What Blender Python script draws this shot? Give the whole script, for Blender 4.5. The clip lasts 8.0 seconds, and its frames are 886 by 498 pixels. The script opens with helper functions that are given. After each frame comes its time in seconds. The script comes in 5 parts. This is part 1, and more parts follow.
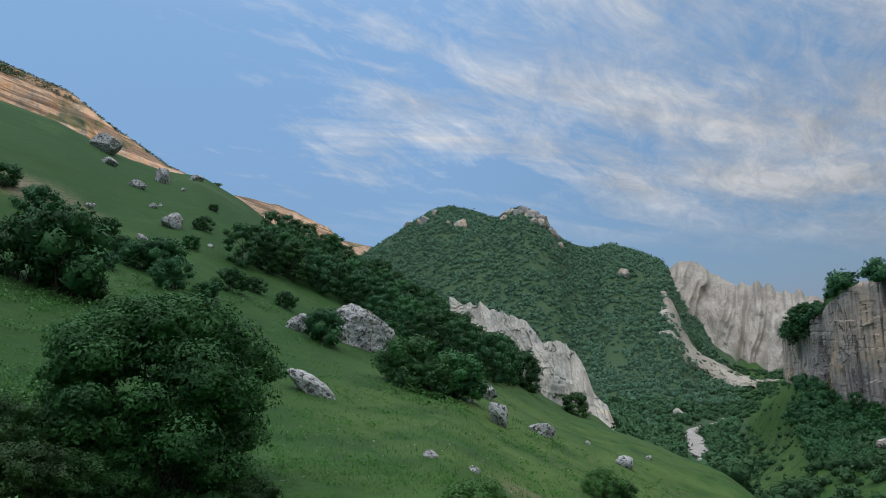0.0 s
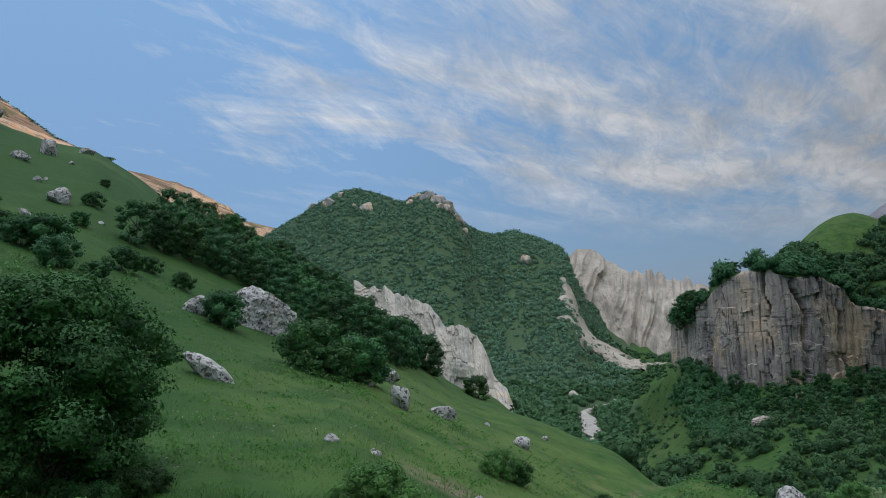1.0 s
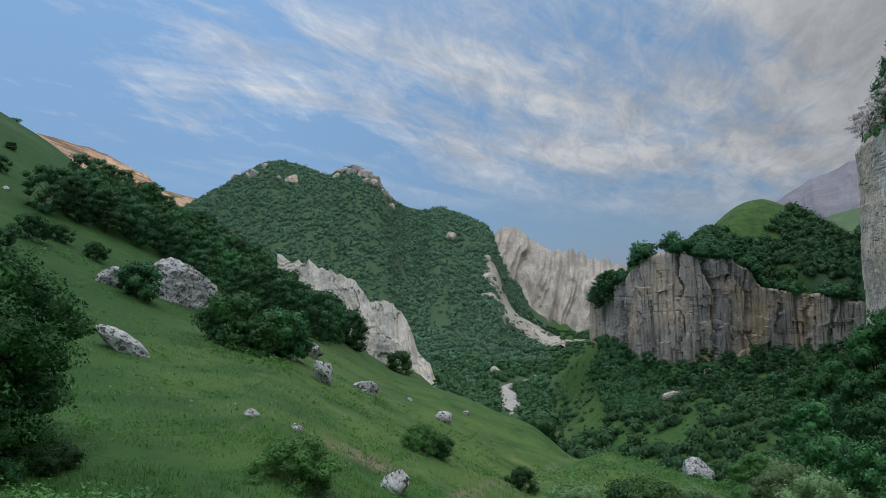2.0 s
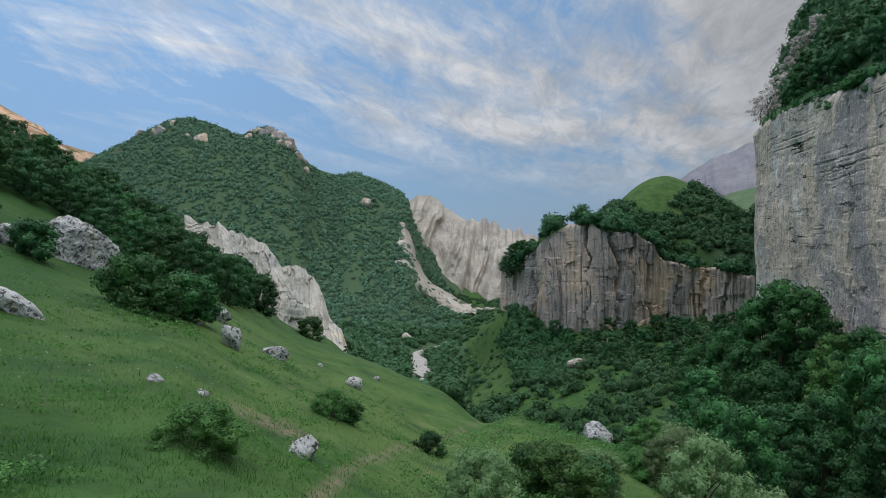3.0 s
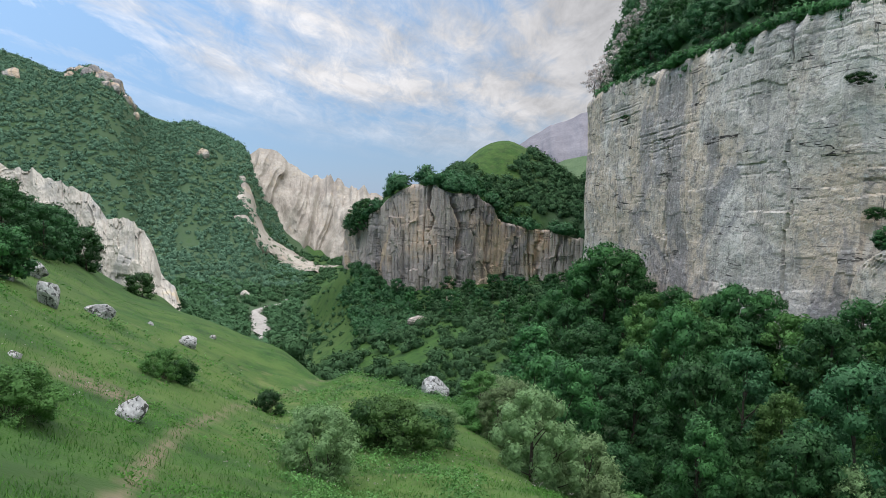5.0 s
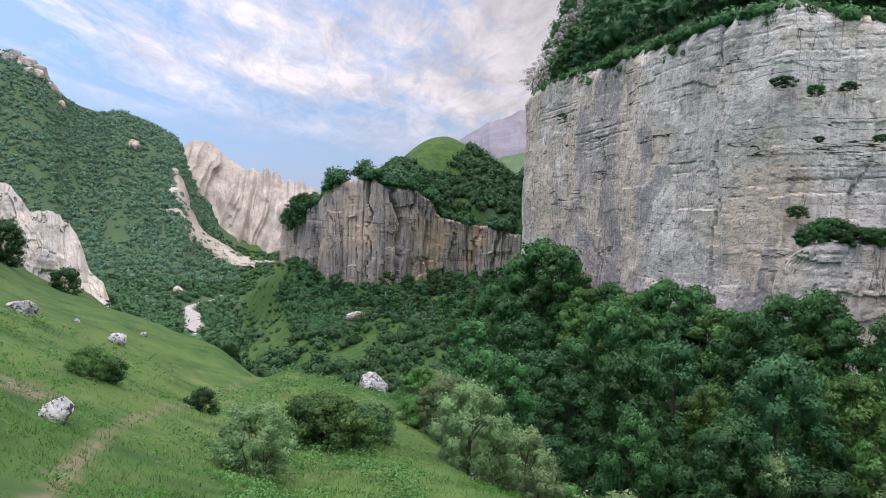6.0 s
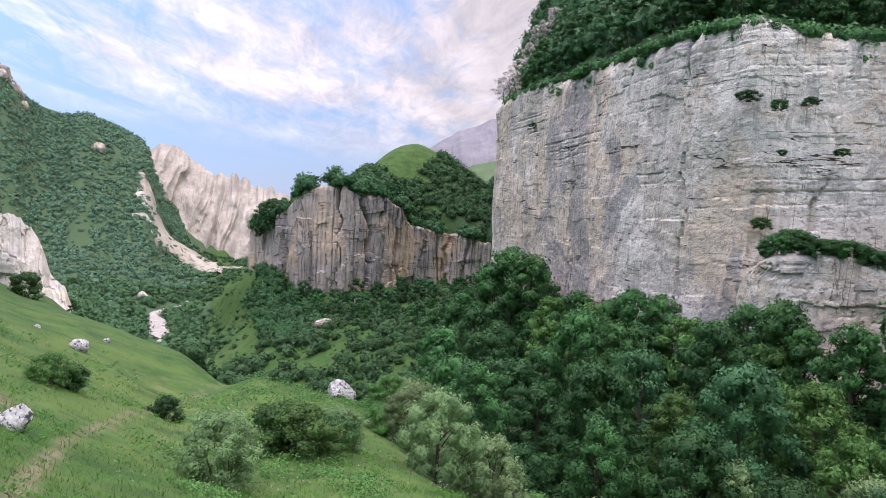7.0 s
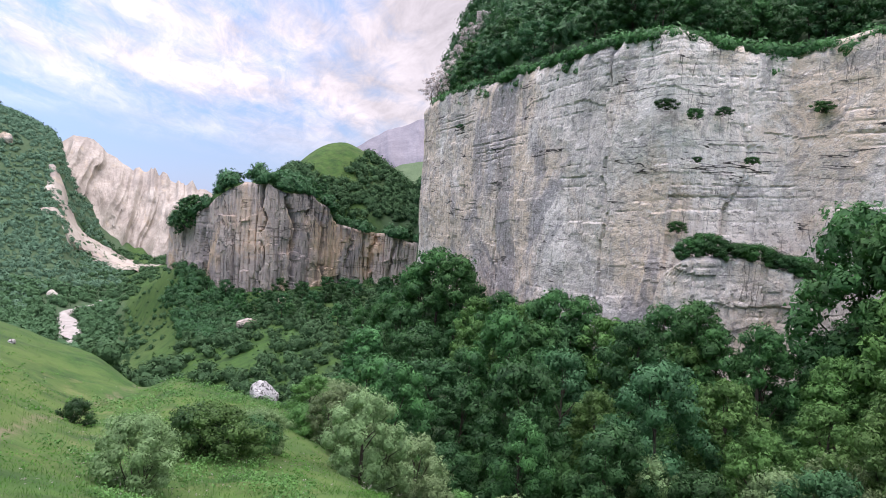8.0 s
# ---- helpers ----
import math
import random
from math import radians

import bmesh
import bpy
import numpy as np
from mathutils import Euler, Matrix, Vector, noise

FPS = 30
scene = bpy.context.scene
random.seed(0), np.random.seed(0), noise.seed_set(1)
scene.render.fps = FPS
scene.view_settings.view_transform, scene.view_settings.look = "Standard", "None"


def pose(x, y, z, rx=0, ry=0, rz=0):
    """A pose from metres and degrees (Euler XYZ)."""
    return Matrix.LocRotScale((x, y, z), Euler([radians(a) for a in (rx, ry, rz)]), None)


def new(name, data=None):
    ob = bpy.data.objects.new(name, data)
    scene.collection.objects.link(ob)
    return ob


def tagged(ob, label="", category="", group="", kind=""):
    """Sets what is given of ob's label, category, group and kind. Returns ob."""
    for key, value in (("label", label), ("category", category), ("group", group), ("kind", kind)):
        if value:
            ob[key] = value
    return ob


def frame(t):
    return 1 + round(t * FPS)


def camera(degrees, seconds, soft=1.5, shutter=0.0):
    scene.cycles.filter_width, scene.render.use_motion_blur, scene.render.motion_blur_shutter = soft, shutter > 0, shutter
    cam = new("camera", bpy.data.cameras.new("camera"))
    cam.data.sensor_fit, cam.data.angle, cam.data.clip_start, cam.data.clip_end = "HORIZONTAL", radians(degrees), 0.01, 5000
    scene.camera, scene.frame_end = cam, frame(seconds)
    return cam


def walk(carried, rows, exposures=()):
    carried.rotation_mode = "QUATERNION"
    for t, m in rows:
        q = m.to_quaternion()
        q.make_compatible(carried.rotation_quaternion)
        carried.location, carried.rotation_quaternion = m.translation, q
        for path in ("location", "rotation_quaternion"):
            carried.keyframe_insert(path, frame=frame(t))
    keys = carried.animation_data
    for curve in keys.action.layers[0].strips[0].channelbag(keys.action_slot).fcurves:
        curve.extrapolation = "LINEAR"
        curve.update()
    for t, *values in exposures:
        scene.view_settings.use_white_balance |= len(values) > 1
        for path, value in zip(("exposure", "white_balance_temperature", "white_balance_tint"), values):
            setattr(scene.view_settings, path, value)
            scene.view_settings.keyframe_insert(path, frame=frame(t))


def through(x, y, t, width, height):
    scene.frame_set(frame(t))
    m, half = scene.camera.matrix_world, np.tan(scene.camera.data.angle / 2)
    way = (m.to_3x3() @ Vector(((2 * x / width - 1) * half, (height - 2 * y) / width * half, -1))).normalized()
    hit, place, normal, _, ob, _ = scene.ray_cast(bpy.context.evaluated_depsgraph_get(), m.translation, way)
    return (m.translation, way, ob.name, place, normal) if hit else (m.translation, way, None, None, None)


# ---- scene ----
# ---- camera: it stands on a grassy slope and turns to the right ----
EYE = 45.0
cam = camera(62.85, 8.0, soft=0.6)
# seconds, heading (degrees to the right), pitch, roll
ROWS = [
    (0.0, 0.01, 6.0, -3.46), (0.5, 3.72, 5.31, -3.25), (1.0, 7.42, 4.32, -2.94), (1.2, 8.72, 3.93, -2.83), (2.3, 14.97, 1.38, -1.61), (2.5, 16.31, 0.8, -1.35),
    (3.0, 19.87, -0.57, -0.56), (3.5, 23.41, -1.68, 0.08), (4.0, 26.6, -2.6, 0.64), (4.5, 29.44, -3.28, 1.03), (5.0, 32.19, -3.79, 1.22), (5.2, 33.27, -3.95, 1.29),
    (6.3, 37.98, -3.85, 1.96), (6.5, 38.43, -3.69, 2.1), (7.0, 39.38, -3.34, 2.46), (7.5, 41.27, -3.15, 2.83), (8.0, 45.18, -3.05, 3.37),
]
EXPOSURES = [(0.0, -0.33, 6650, 9), (1.0, -0.35, 6650, 9), (2.5, -0.27, 6700, 9), (3.5, 0.0, 6850, 10), (4.5, 0.28, 7000, 11), (5.0, 0.35, 7050, 12),
             (6.5, 0.64, 7050, 26), (8.0, 0.79, 7050, 27)]
walk(cam, [(t, pose(0.08, 0.05, EYE, 0, 0, -yaw) @ pose(0, 0, 0, 90 + pitch) @ pose(0, 0, 0, 0, 0, roll))
           for t, yaw, pitch, roll in ROWS], EXPOSURES)

# ---- world and sun: early evening, the valley in the shade of the hill on the sun's side ----
SUN_AZ, SUN_EL = 80.0, 12.0
world = bpy.data.worlds.new("evening_sky")
scene.world = world
world.use_nodes = True
wt = world.node_tree
wt.nodes.clear()


def wnode(kind, **values):
    n = wt.nodes.new(kind)
    for k, v in values.items():
        n.inputs[k].default_value = v
    return n


def wmath(op, a, b=0.0, clamp=False):
    n = wt.nodes.new("ShaderNodeMath")
    n.operation, n.use_clamp = op, clamp
    for i, v in enumerate((a, b)):
        if isinstance(v, (int, float)):
            n.inputs[i].default_value = v
        else:
            wt.links.new(v, n.inputs[i])
    return n.outputs[0]


sky = wt.nodes.new("ShaderNodeTexSky")
sky.sky_type, sky.sun_disc = "NISHITA", False
sky.sun_elevation, sky.sun_rotation = radians(SUN_EL), radians(SUN_AZ)
sky.altitude, sky.air_density, sky.dust_density, sky.ozone_density = 900.0, 1.0, 0.5, 1.8
coord = wt.nodes.new("ShaderNodeTexCoord")
sep = wt.nodes.new("ShaderNodeSeparateXYZ")
wt.links.new(coord.outputs["Generated"], sep.inputs[0])
up = wmath("ADD", wmath("MAXIMUM", sep.outputs[2], 0.0), 0.16)
com = wt.nodes.new("ShaderNodeCombineXYZ")
wt.links.new(wmath("DIVIDE", sep.outputs[0], up), com.inputs[0])
wt.links.new(wmath("DIVIDE", sep.outputs[1], up), com.inputs[1])


def cloud_noise(bearing, along, across, scale, detail, rough, distort, shift):
    """Cirrus noise drawn out along a bearing."""
    m = wt.nodes.new("ShaderNodeMapping")
    m.vector_type = "TEXTURE"
    m.inputs["Rotation"].default_value = (0, 0, radians(90 - bearing))
    m.inputs["Scale"].default_value = (along, across, 1)
    m.inputs["Location"].default_value = (shift, shift * 0.7, 0)
    wt.links.new(com.outputs[0], m.inputs[0])
    n = wt.nodes.new("ShaderNodeTexNoise")
    n.inputs["Scale"].default_value, n.inputs["Detail"].default_value = scale, detail
    n.inputs["Roughness"].default_value, n.inputs["Distortion"].default_value = rough, distort
    wt.links.new(m.outputs[0], n.inputs["Vector"])
    return n.outputs["Fac"]


streak = cloud_noise(58, 2.4, 0.75, 1.5, 10, 0.62, 0.5, 3.1)
bank = cloud_noise(70, 1.6, 1.0, 0.9, 5, 0.5, 0.4, 7.4)
fibre = cloud_noise(30, 1.6, 0.6, 4.6, 10, 0.70, 0.6, 1.3)
puff = cloud_noise(40, 1.3, 0.8, 2.6, 9, 0.6, 0.35, 5.2)
# the cirrus thickens towards the sun, and its lower edge sinks that way
side = wmath("MULTIPLY", sep.outputs[0], 0.27)
body = wmath("ADD", wmath("MULTIPLY", streak, 0.80), wmath("ADD", wmath("MULTIPLY", bank, 0.50), wmath("MULTIPLY", fibre, 0.34)))
high = wmath("MAXIMUM", wmath("SUBTRACT", sep.outputs[2], 0.40), 0.0)
cover = wmath("MULTIPLY", wmath("SUBTRACT", wmath("ADD", body, side), 0.80), 4.6, True)
edge = wmath("SUBTRACT", 0.165, wmath("MULTIPLY", wmath("MAXIMUM", sep.outputs[0], 0.0), 0.15))
cover = wmath("MULTIPLY", cover, wmath("MULTIPLY", wmath("ADD", wmath("SUBTRACT", sep.outputs[2], edge), 0.045), 11.0, True))
cloud = wt.nodes.new("ShaderNodeMix")
cloud.data_type = "RGBA"
tone = wt.nodes.new("ShaderNodeCombineXYZ")
# clouds are scaled brighter away from the sun's side
dim = wmath("SUBTRACT", 1.22, wmath("MULTIPLY", wmath("MAXIMUM", sep.outputs[0], 0.0), 0.75))
glow = wmath("MULTIPLY", dim, wmath("ADD", -0.2, wmath("ADD", wmath("MULTIPLY", puff, 3.8), wmath("MULTIPLY", fibre, 2.6))))
# extra glow overhead, out of view, added to brighten the ground
glow = wmath("ADD", glow, wmath("MULTIPLY", high, 19.0))
for k, c in enumerate((1.06, 1.10, 1.18)):
    wt.links.new(wmath("MULTIPLY", glow, c), tone.inputs[k])
wt.links.new(tone.outputs[0], cloud.inputs[7])
# a white cover added overhead, above the view, to light the valley
fill_cover = wmath("MAXIMUM", cover, wmath("MULTIPLY", high, 2.2, True))
wt.links.new(wmath("MULTIPLY", fill_cover, 0.93), cloud.inputs[0])
# gradient added for light from above: the sky is brighter overhead than low down
sky_gain = wmath("MULTIPLY", wmath("SUBTRACT", 1.12, wmath("MULTIPLY", wmath("MAXIMUM", sep.outputs[0], 0.0), 0.62)),
             wmath("ADD", 1.02, wmath("MULTIPLY", wmath("MAXIMUM", sep.outputs[2], 0.0), 0.8)))
dome = wt.nodes.new("ShaderNodeVectorMath")
dome.operation = "SCALE"
haze = wt.nodes.new("ShaderNodeMix")
haze.data_type = "RGBA"
haze.inputs[0].default_value = 0.88
haze.inputs[7].default_value = (0.98, 1.78, 3.1, 1)
wt.links.new(sky.outputs[0], haze.inputs[6])
wt.links.new(haze.outputs[2], dome.inputs[0])
wt.links.new(sky_gain, dome.inputs["Scale"])
wt.links.new(dome.outputs[0], cloud.inputs[6])
back = wnode("ShaderNodeBackground", Strength=0.2)
wt.links.new(cloud.outputs[2], back.inputs["Color"])
wout = wt.nodes.new("ShaderNodeOutputWorld")
wt.links.new(back.outputs[0], wout.inputs[0])

sun = new("sun", bpy.data.lights.new("sun", "SUN"))
sun.data.energy, sun.data.angle, sun.data.color = 3.4, radians(0.6), (1.0, 0.52, 0.22)
_a, _e = radians(SUN_AZ), radians(SUN_EL)
_d = Vector((math.sin(_a) * math.cos(_e), math.cos(_a) * math.cos(_e), math.sin(_e)))
sun.matrix_world = Matrix.Translation(_d * 900) @ _d.to_track_quat("Z", "Y").to_matrix().to_4x4()


# ---- materials ----
def material(name, dark, light, scale=1.0, rough=0.85, bump=0.3, fine=12.0, extra=None, vary=0.0, spec=0.2, through=0.0, ragged=0.0):
    """A natural surface: two colours mixed by noise at two scales, with relief. extra(nt, colour, coords) may add to the colour."""
    m = bpy.data.materials.new(name)
    m.use_nodes = True
    nt = m.node_tree
    nd, ln = nt.nodes, nt.links
    bsdf = nd["Principled BSDF"]
    bsdf.inputs["Roughness"].default_value = rough
    bsdf.inputs["Specular IOR Level"].default_value = spec
    co = nd.new("ShaderNodeTexCoord").outputs["Object"]
    if extra is not None or vary == 0.0:
        co = nd.new("ShaderNodeNewGeometry").outputs["Position"]
    n1 = nd.new("ShaderNodeTexNoise")
    n1.inputs["Scale"].default_value, n1.inputs["Detail"].default_value = scale, 6
    n1.inputs["Roughness"].default_value = 0.6
    n2 = nd.new("ShaderNodeTexNoise")
    n2.inputs["Scale"].default_value, n2.inputs["Detail"].default_value = scale * fine, 5
    ln.new(co, n1.inputs["Vector"]), ln.new(co, n2.inputs["Vector"])
    add = nd.new("ShaderNodeMath")
    add.operation = "MULTIPLY_ADD"
    ln.new(n2.outputs["Fac"], add.inputs[0])
    add.inputs[1].default_value = 0.5
    ln.new(n1.outputs["Fac"], add.inputs[2])
    ramp = nd.new("ShaderNodeValToRGB")
    ramp.color_ramp.elements[0].position, ramp.color_ramp.elements[1].position = 0.52, 0.98
    ramp.color_ramp.elements[0].color, ramp.color_ramp.elements[1].color = (*dark, 1), (*light, 1)
    ln.new(add.outputs[0], ramp.inputs[0])
    col = ramp.outputs[0]
    if vary:
        info = nd.new("ShaderNodeObjectInfo")
        geo = nd.new("ShaderNodeNewGeometry")
        mix = nd.new("ShaderNodeMath")
        mix.operation = "MULTIPLY_ADD"
        mix.inputs[1].default_value = 0.35
        ln.new(geo.outputs["Random Per Island"], mix.inputs[0]), ln.new(info.outputs["Random"], mix.inputs[2])
        rng = nd.new("ShaderNodeMapRange")
        rng.inputs["From Max"].default_value = 1.35
        rng.inputs["To Min"].default_value, rng.inputs["To Max"].default_value = 1 - vary, 1 + vary
        ln.new(mix.outputs[0], rng.inputs["Value"])
        hue = nd.new("ShaderNodeMapRange")
        hue.inputs["To Min"].default_value, hue.inputs["To Max"].default_value = 0.5 - 0.03 * vary, 0.5 + 0.04 * vary
        ln.new(info.outputs["Random"], hue.inputs["Value"])
        hsv = nd.new("ShaderNodeHueSaturation")
        ln.new(col, hsv.inputs["Color"]), ln.new(rng.outputs[0], hsv.inputs["Value"]), ln.new(hue.outputs[0], hsv.inputs["Hue"])
        col = hsv.outputs[0]
    if extra is not None:
        col = extra(nt, col, co)
    ln.new(col, bsdf.inputs["Base Color"])
    if bump:
        b = nd.new("ShaderNodeBump")
        b.inputs["Strength"].default_value, b.inputs["Distance"].default_value = bump, 0.25 / scale / fine ** 0.5
        ln.new(add.outputs[0], b.inputs["Height"]), ln.new(b.outputs[0], bsdf.inputs["Normal"])
    if through:
        tr = nd.new("ShaderNodeBsdfTranslucent")
        ln.new(col, tr.inputs[0])
        mx = nd.new("ShaderNodeMixShader")
        mx.inputs[0].default_value = through
        ln.new(bsdf.outputs[0], mx.inputs[1]), ln.new(tr.outputs[0], mx.inputs[2])
        ln.new(mx.outputs[0], nd["Material Output"].inputs[0])
    if ragged:
        # leaf sprays are broken up into single leaves with gaps between
        gap = nd.new("ShaderNodeTexVoronoi")
        gap.inputs["Scale"].default_value = ragged
        ln.new(co, gap.inputs["Vector"])
        hole = nd.new("ShaderNodeMath")
        hole.operation = "GREATER_THAN"
        hole.inputs[1].default_value = 0.63
        ln.new(gap.outputs["Distance"], hole.inputs[0])
        clear = nd.new("ShaderNodeBsdfTransparent")
        both = nd.new("ShaderNodeMixShader")
        ln.new(hole.outputs[0], both.inputs[0])
        ln.new(nd["Material Output"].inputs[0].links[0].from_socket, both.inputs[1]), ln.new(clear.outputs[0], both.inputs[2])
        ln.new(both.outputs[0], nd["Material Output"].inputs[0])
    return m


def layer(nt, col, fac, colour):
    """Mixes a colour over col by fac."""
    mx = nt.nodes.new("ShaderNodeMix")
    mx.data_type = "RGBA"
    nt.links.new(fac, mx.inputs[0]), nt.links.new(col, mx.inputs[6])
    mx.inputs[7].default_value = (*colour, 1)
    return mx.outputs[2]


def seams(nt, co, scale, width, stretch, detail=4, distort=0.3, amount=1.0):
    """Thin wandering lines: where stretched noise crosses its middle."""
    mp = nt.nodes.new("ShaderNodeMapping")
    mp.inputs["Scale"].default_value = stretch
    nt.links.new(co, mp.inputs[0])
    n = nt.nodes.new("ShaderNodeTexNoise")
    n.inputs["Scale"].default_value, n.inputs["Detail"].default_value, n.inputs["Distortion"].default_value = scale, detail, distort
    nt.links.new(mp.outputs[0], n.inputs["Vector"])
    c = nt.nodes.new("ShaderNodeMath")
    c.operation = "COMPARE"
    c.inputs[1].default_value, c.inputs[2].default_value = 0.5, width
    nt.links.new(n.outputs["Fac"], c.inputs[0])
    k = nt.nodes.new("ShaderNodeMath")
    k.operation = "MULTIPLY"
    k.inputs[1].default_value = amount
    nt.links.new(c.outputs[0], k.inputs[0])
    return k.outputs[0]


def patches(nt, co, scale, low, high, stretch=(1, 1, 1), detail=5, distort=0.0, amount=1.0, dip=None):
    """A mask from stretched noise, rising from low to high; dip tilts its layers, in degrees."""
    mp = nt.nodes.new("ShaderNodeMapping")
    if dip is not None:
        mp.vector_type = "TEXTURE"
        mp.inputs["Rotation"].default_value = (0, radians(dip), 0)
    mp.inputs["Scale"].default_value = stretch
    nt.links.new(co, mp.inputs[0])
    n = nt.nodes.new("ShaderNodeTexNoise")
    n.inputs["Scale"].default_value, n.inputs["Detail"].default_value, n.inputs["Distortion"].default_value = scale, detail, distort
    n.inputs["Roughness"].default_value = 0.62
    nt.links.new(mp.outputs[0], n.inputs["Vector"])
    r = nt.nodes.new("ShaderNodeMapRange")
    r.inputs["From Min"].default_value, r.inputs["From Max"].default_value = low, high
    r.inputs["To Max"].default_value = amount
    nt.links.new(n.outputs["Fac"], r.inputs["Value"])
    return r.outputs[0]


def masked(nt, name):
    a = nt.nodes.new("ShaderNodeAttribute")
    a.attribute_name = name
    return a.outputs["Fac"]


def times_(nt, a, b):
    n = nt.nodes.new("ShaderNodeMath")
    n.operation = "MULTIPLY"
    nt.links.new(a, n.inputs[0]), nt.links.new(b, n.inputs[1])
    return n.outputs[0]


def meadow(nt, col, co):
    col = layer(nt, col, patches(nt, co, 0.09, 0.48, 0.66, amount=0.6), (0.047, 0.095, 0.022))
    col = layer(nt, col, patches(nt, co, 0.35, 0.50, 0.62, amount=0.75), (0.016, 0.05, 0.014))
    col = layer(nt, col, patches(nt, co, 0.04, 0.5, 0.6, detail=7, amount=0.45), (0.056, 0.10, 0.028))
    col = layer(nt, col, patches(nt, co, 1.0, 0.52, 0.62, amount=0.6), (0.02, 0.055, 0.014))
    col = layer(nt, col, patches(nt, co, 2.2, 0.60, 0.72, amount=0.6), (0.066, 0.115, 0.033))
    col = layer(nt, col, times_(nt, masked(nt, "wooded"), patches(nt, co, 0.3, 0.2, 0.5)), (0.050, 0.092, 0.045))
    # shade painted in: a darker green over the left slope
    col = layer(nt, col, times_(nt, masked(nt, "slope_shade"), patches(nt, co, 0.06, 0.30, 0.5, detail=6, amount=0.75)), (0.013, 0.055, 0.008))
    col = layer(nt, col, times_(nt, masked(nt, "dry"), patches(nt, co, 0.22, 0.40, 0.58, detail=8, amount=0.7)), (0.105, 0.162, 0.042))
    col = layer(nt, col, times_(nt, masked(nt, "dry"), patches(nt, co, 0.5, 0.58, 0.68, detail=8, amount=0.6)), (0.16, 0.175, 0.07))
    return layer(nt, col, times_(nt, masked(nt, "bare"), patches(nt, co, 1.5, 0.32, 0.55)), (0.19, 0.155, 0.105))


def limestone(nt, col, co):
    col = layer(nt, col, patches(nt, co, 0.04, 0.45, 0.55, (1, 1, 0.8), 8, 0.8, 0.85), (0.66, 0.54, 0.42))
    col = layer(nt, col, patches(nt, co, 0.07, 0.53, 0.60, (1, 1, 0.6), 9, 1.0, 0.8), (0.79, 0.75, 0.70))
    col = layer(nt, col, patches(nt, co, 0.055, 0.53, 0.585, (1, 1, 0.6), 10, 1.2, 0.75), (0.255, 0.25, 0.265))
    col = layer(nt, col, patches(nt, co, 0.28, 0.56, 0.66, (1, 1, 0.16), 8, 0.5, 0.35), (0.24, 0.235, 0.24))
    col = layer(nt, col, patches(nt, co, 0.3, 0.54, 0.60, (1, 1, 0.8), 9, 0.9, 0.6), (0.33, 0.315, 0.31))
    col = layer(nt, col, patches(nt, co, 1.3, 0.56, 0.62, (0.7, 0.7, 1.1), 8, 0.7, 0.65), (0.20, 0.19, 0.185))
    col = layer(nt, col, patches(nt, co, 0.8, 0.60, 0.66, (1, 1, 1.2), 6, 0.5, 0.5), (0.80, 0.78, 0.75))
    col = layer(nt, col, patches(nt, co, 3.2, 0.53, 0.60, (0.8, 0.8, 1.1), 7, 0.6, 0.45), (0.26, 0.245, 0.235))
    col = layer(nt, col, patches(nt, co, 2.4, 0.57, 0.64, (0.8, 0.8, 1.3), 6, 0.6, 0.5), (0.84, 0.81, 0.77))
    bed = times_(nt, seams(nt, co, 0.8, 0.007, (0.08, 0.08, 0.75), 6, 0.3), patches(nt, co, 0.14, 0.52, 0.58, (0.7, 0.7, 1.6), 5, 0.5))
    col = layer(nt, col, bed, (0.06, 0.055, 0.052))
    fine = times_(nt, seams(nt, co, 1.7, 0.007, (0.12, 0.12, 0.8), 6, 0.4), patches(nt, co, 0.22, 0.54, 0.60, (0.7, 0.7, 1.3), 5, 0.5, 0.8))
    col = layer(nt, col, fine, (0.11, 0.10, 0.095))
    joint = times_(nt, seams(nt, co, 0.5, 0.006, (1, 1, 0.10), 5, 0.5), patches(nt, co, 0.1, 0.5, 0.58, (1, 1, 1), 4, 0.5, 0.7))
    return layer(nt, col, joint, (0.09, 0.085, 0.08))


def brown_rock(nt, col, co):
    col = layer(nt, col, patches(nt, co, 0.045, 0.49, 0.58, (1, 1, 0.6), 8, 0.7, 0.75), (0.27, 0.25, 0.245))
    col = layer(nt, col, patches(nt, co, 0.07, 0.50, 0.58, (1, 1, 0.7), 8, 0.8, 0.85), (0.60, 0.45, 0.32))
    col = layer(nt, col, patches(nt, co, 0.16, 0.56, 0.64, (1, 1, 0.4), 8, 0.8, 0.6), (0.58, 0.52, 0.46))
    col = layer(nt, col, patches(nt, co, 0.22, 0.56, 0.66, (1, 1, 0.14), 7, 0.3, 0.7), (0.11, 0.10, 0.095))
    col = layer(nt, col, patches(nt, co, 0.7, 0.60, 0.68, (1, 1, 1), 6, 0.5, 0.4), (0.20, 0.175, 0.16))
    bed = times_(nt, seams(nt, co, 0.6, 0.010, (0.08, 0.08, 0.8), 5, 0.3), patches(nt, co, 0.1, 0.48, 0.58, (0.7, 0.7, 1.4), 5, 0.5, 0.7))
    col = layer(nt, col, bed, (0.09, 0.08, 0.07))
    joint = times_(nt, seams(nt, co, 0.2, 0.007, (1, 1, 0.12), 5, 0.5), patches(nt, co, 0.08, 0.44, 0.56, (1, 1, 1), 4, 0.5, 0.8))
    return layer(nt, col, joint, (0.07, 0.06, 0.055))


def lichen(nt, col, co):
    col = layer(nt, col, patches(nt, co, 4.5, 0.525, 0.57, (1, 1, 1), 7, 0.4, 0.9), (0.04, 0.04, 0.038))
    return layer(nt, col, patches(nt, co, 0.7, 0.58, 0.70, (1, 1, 0.5), 4, 0.3, 0.25), (0.34, 0.29, 0.22))


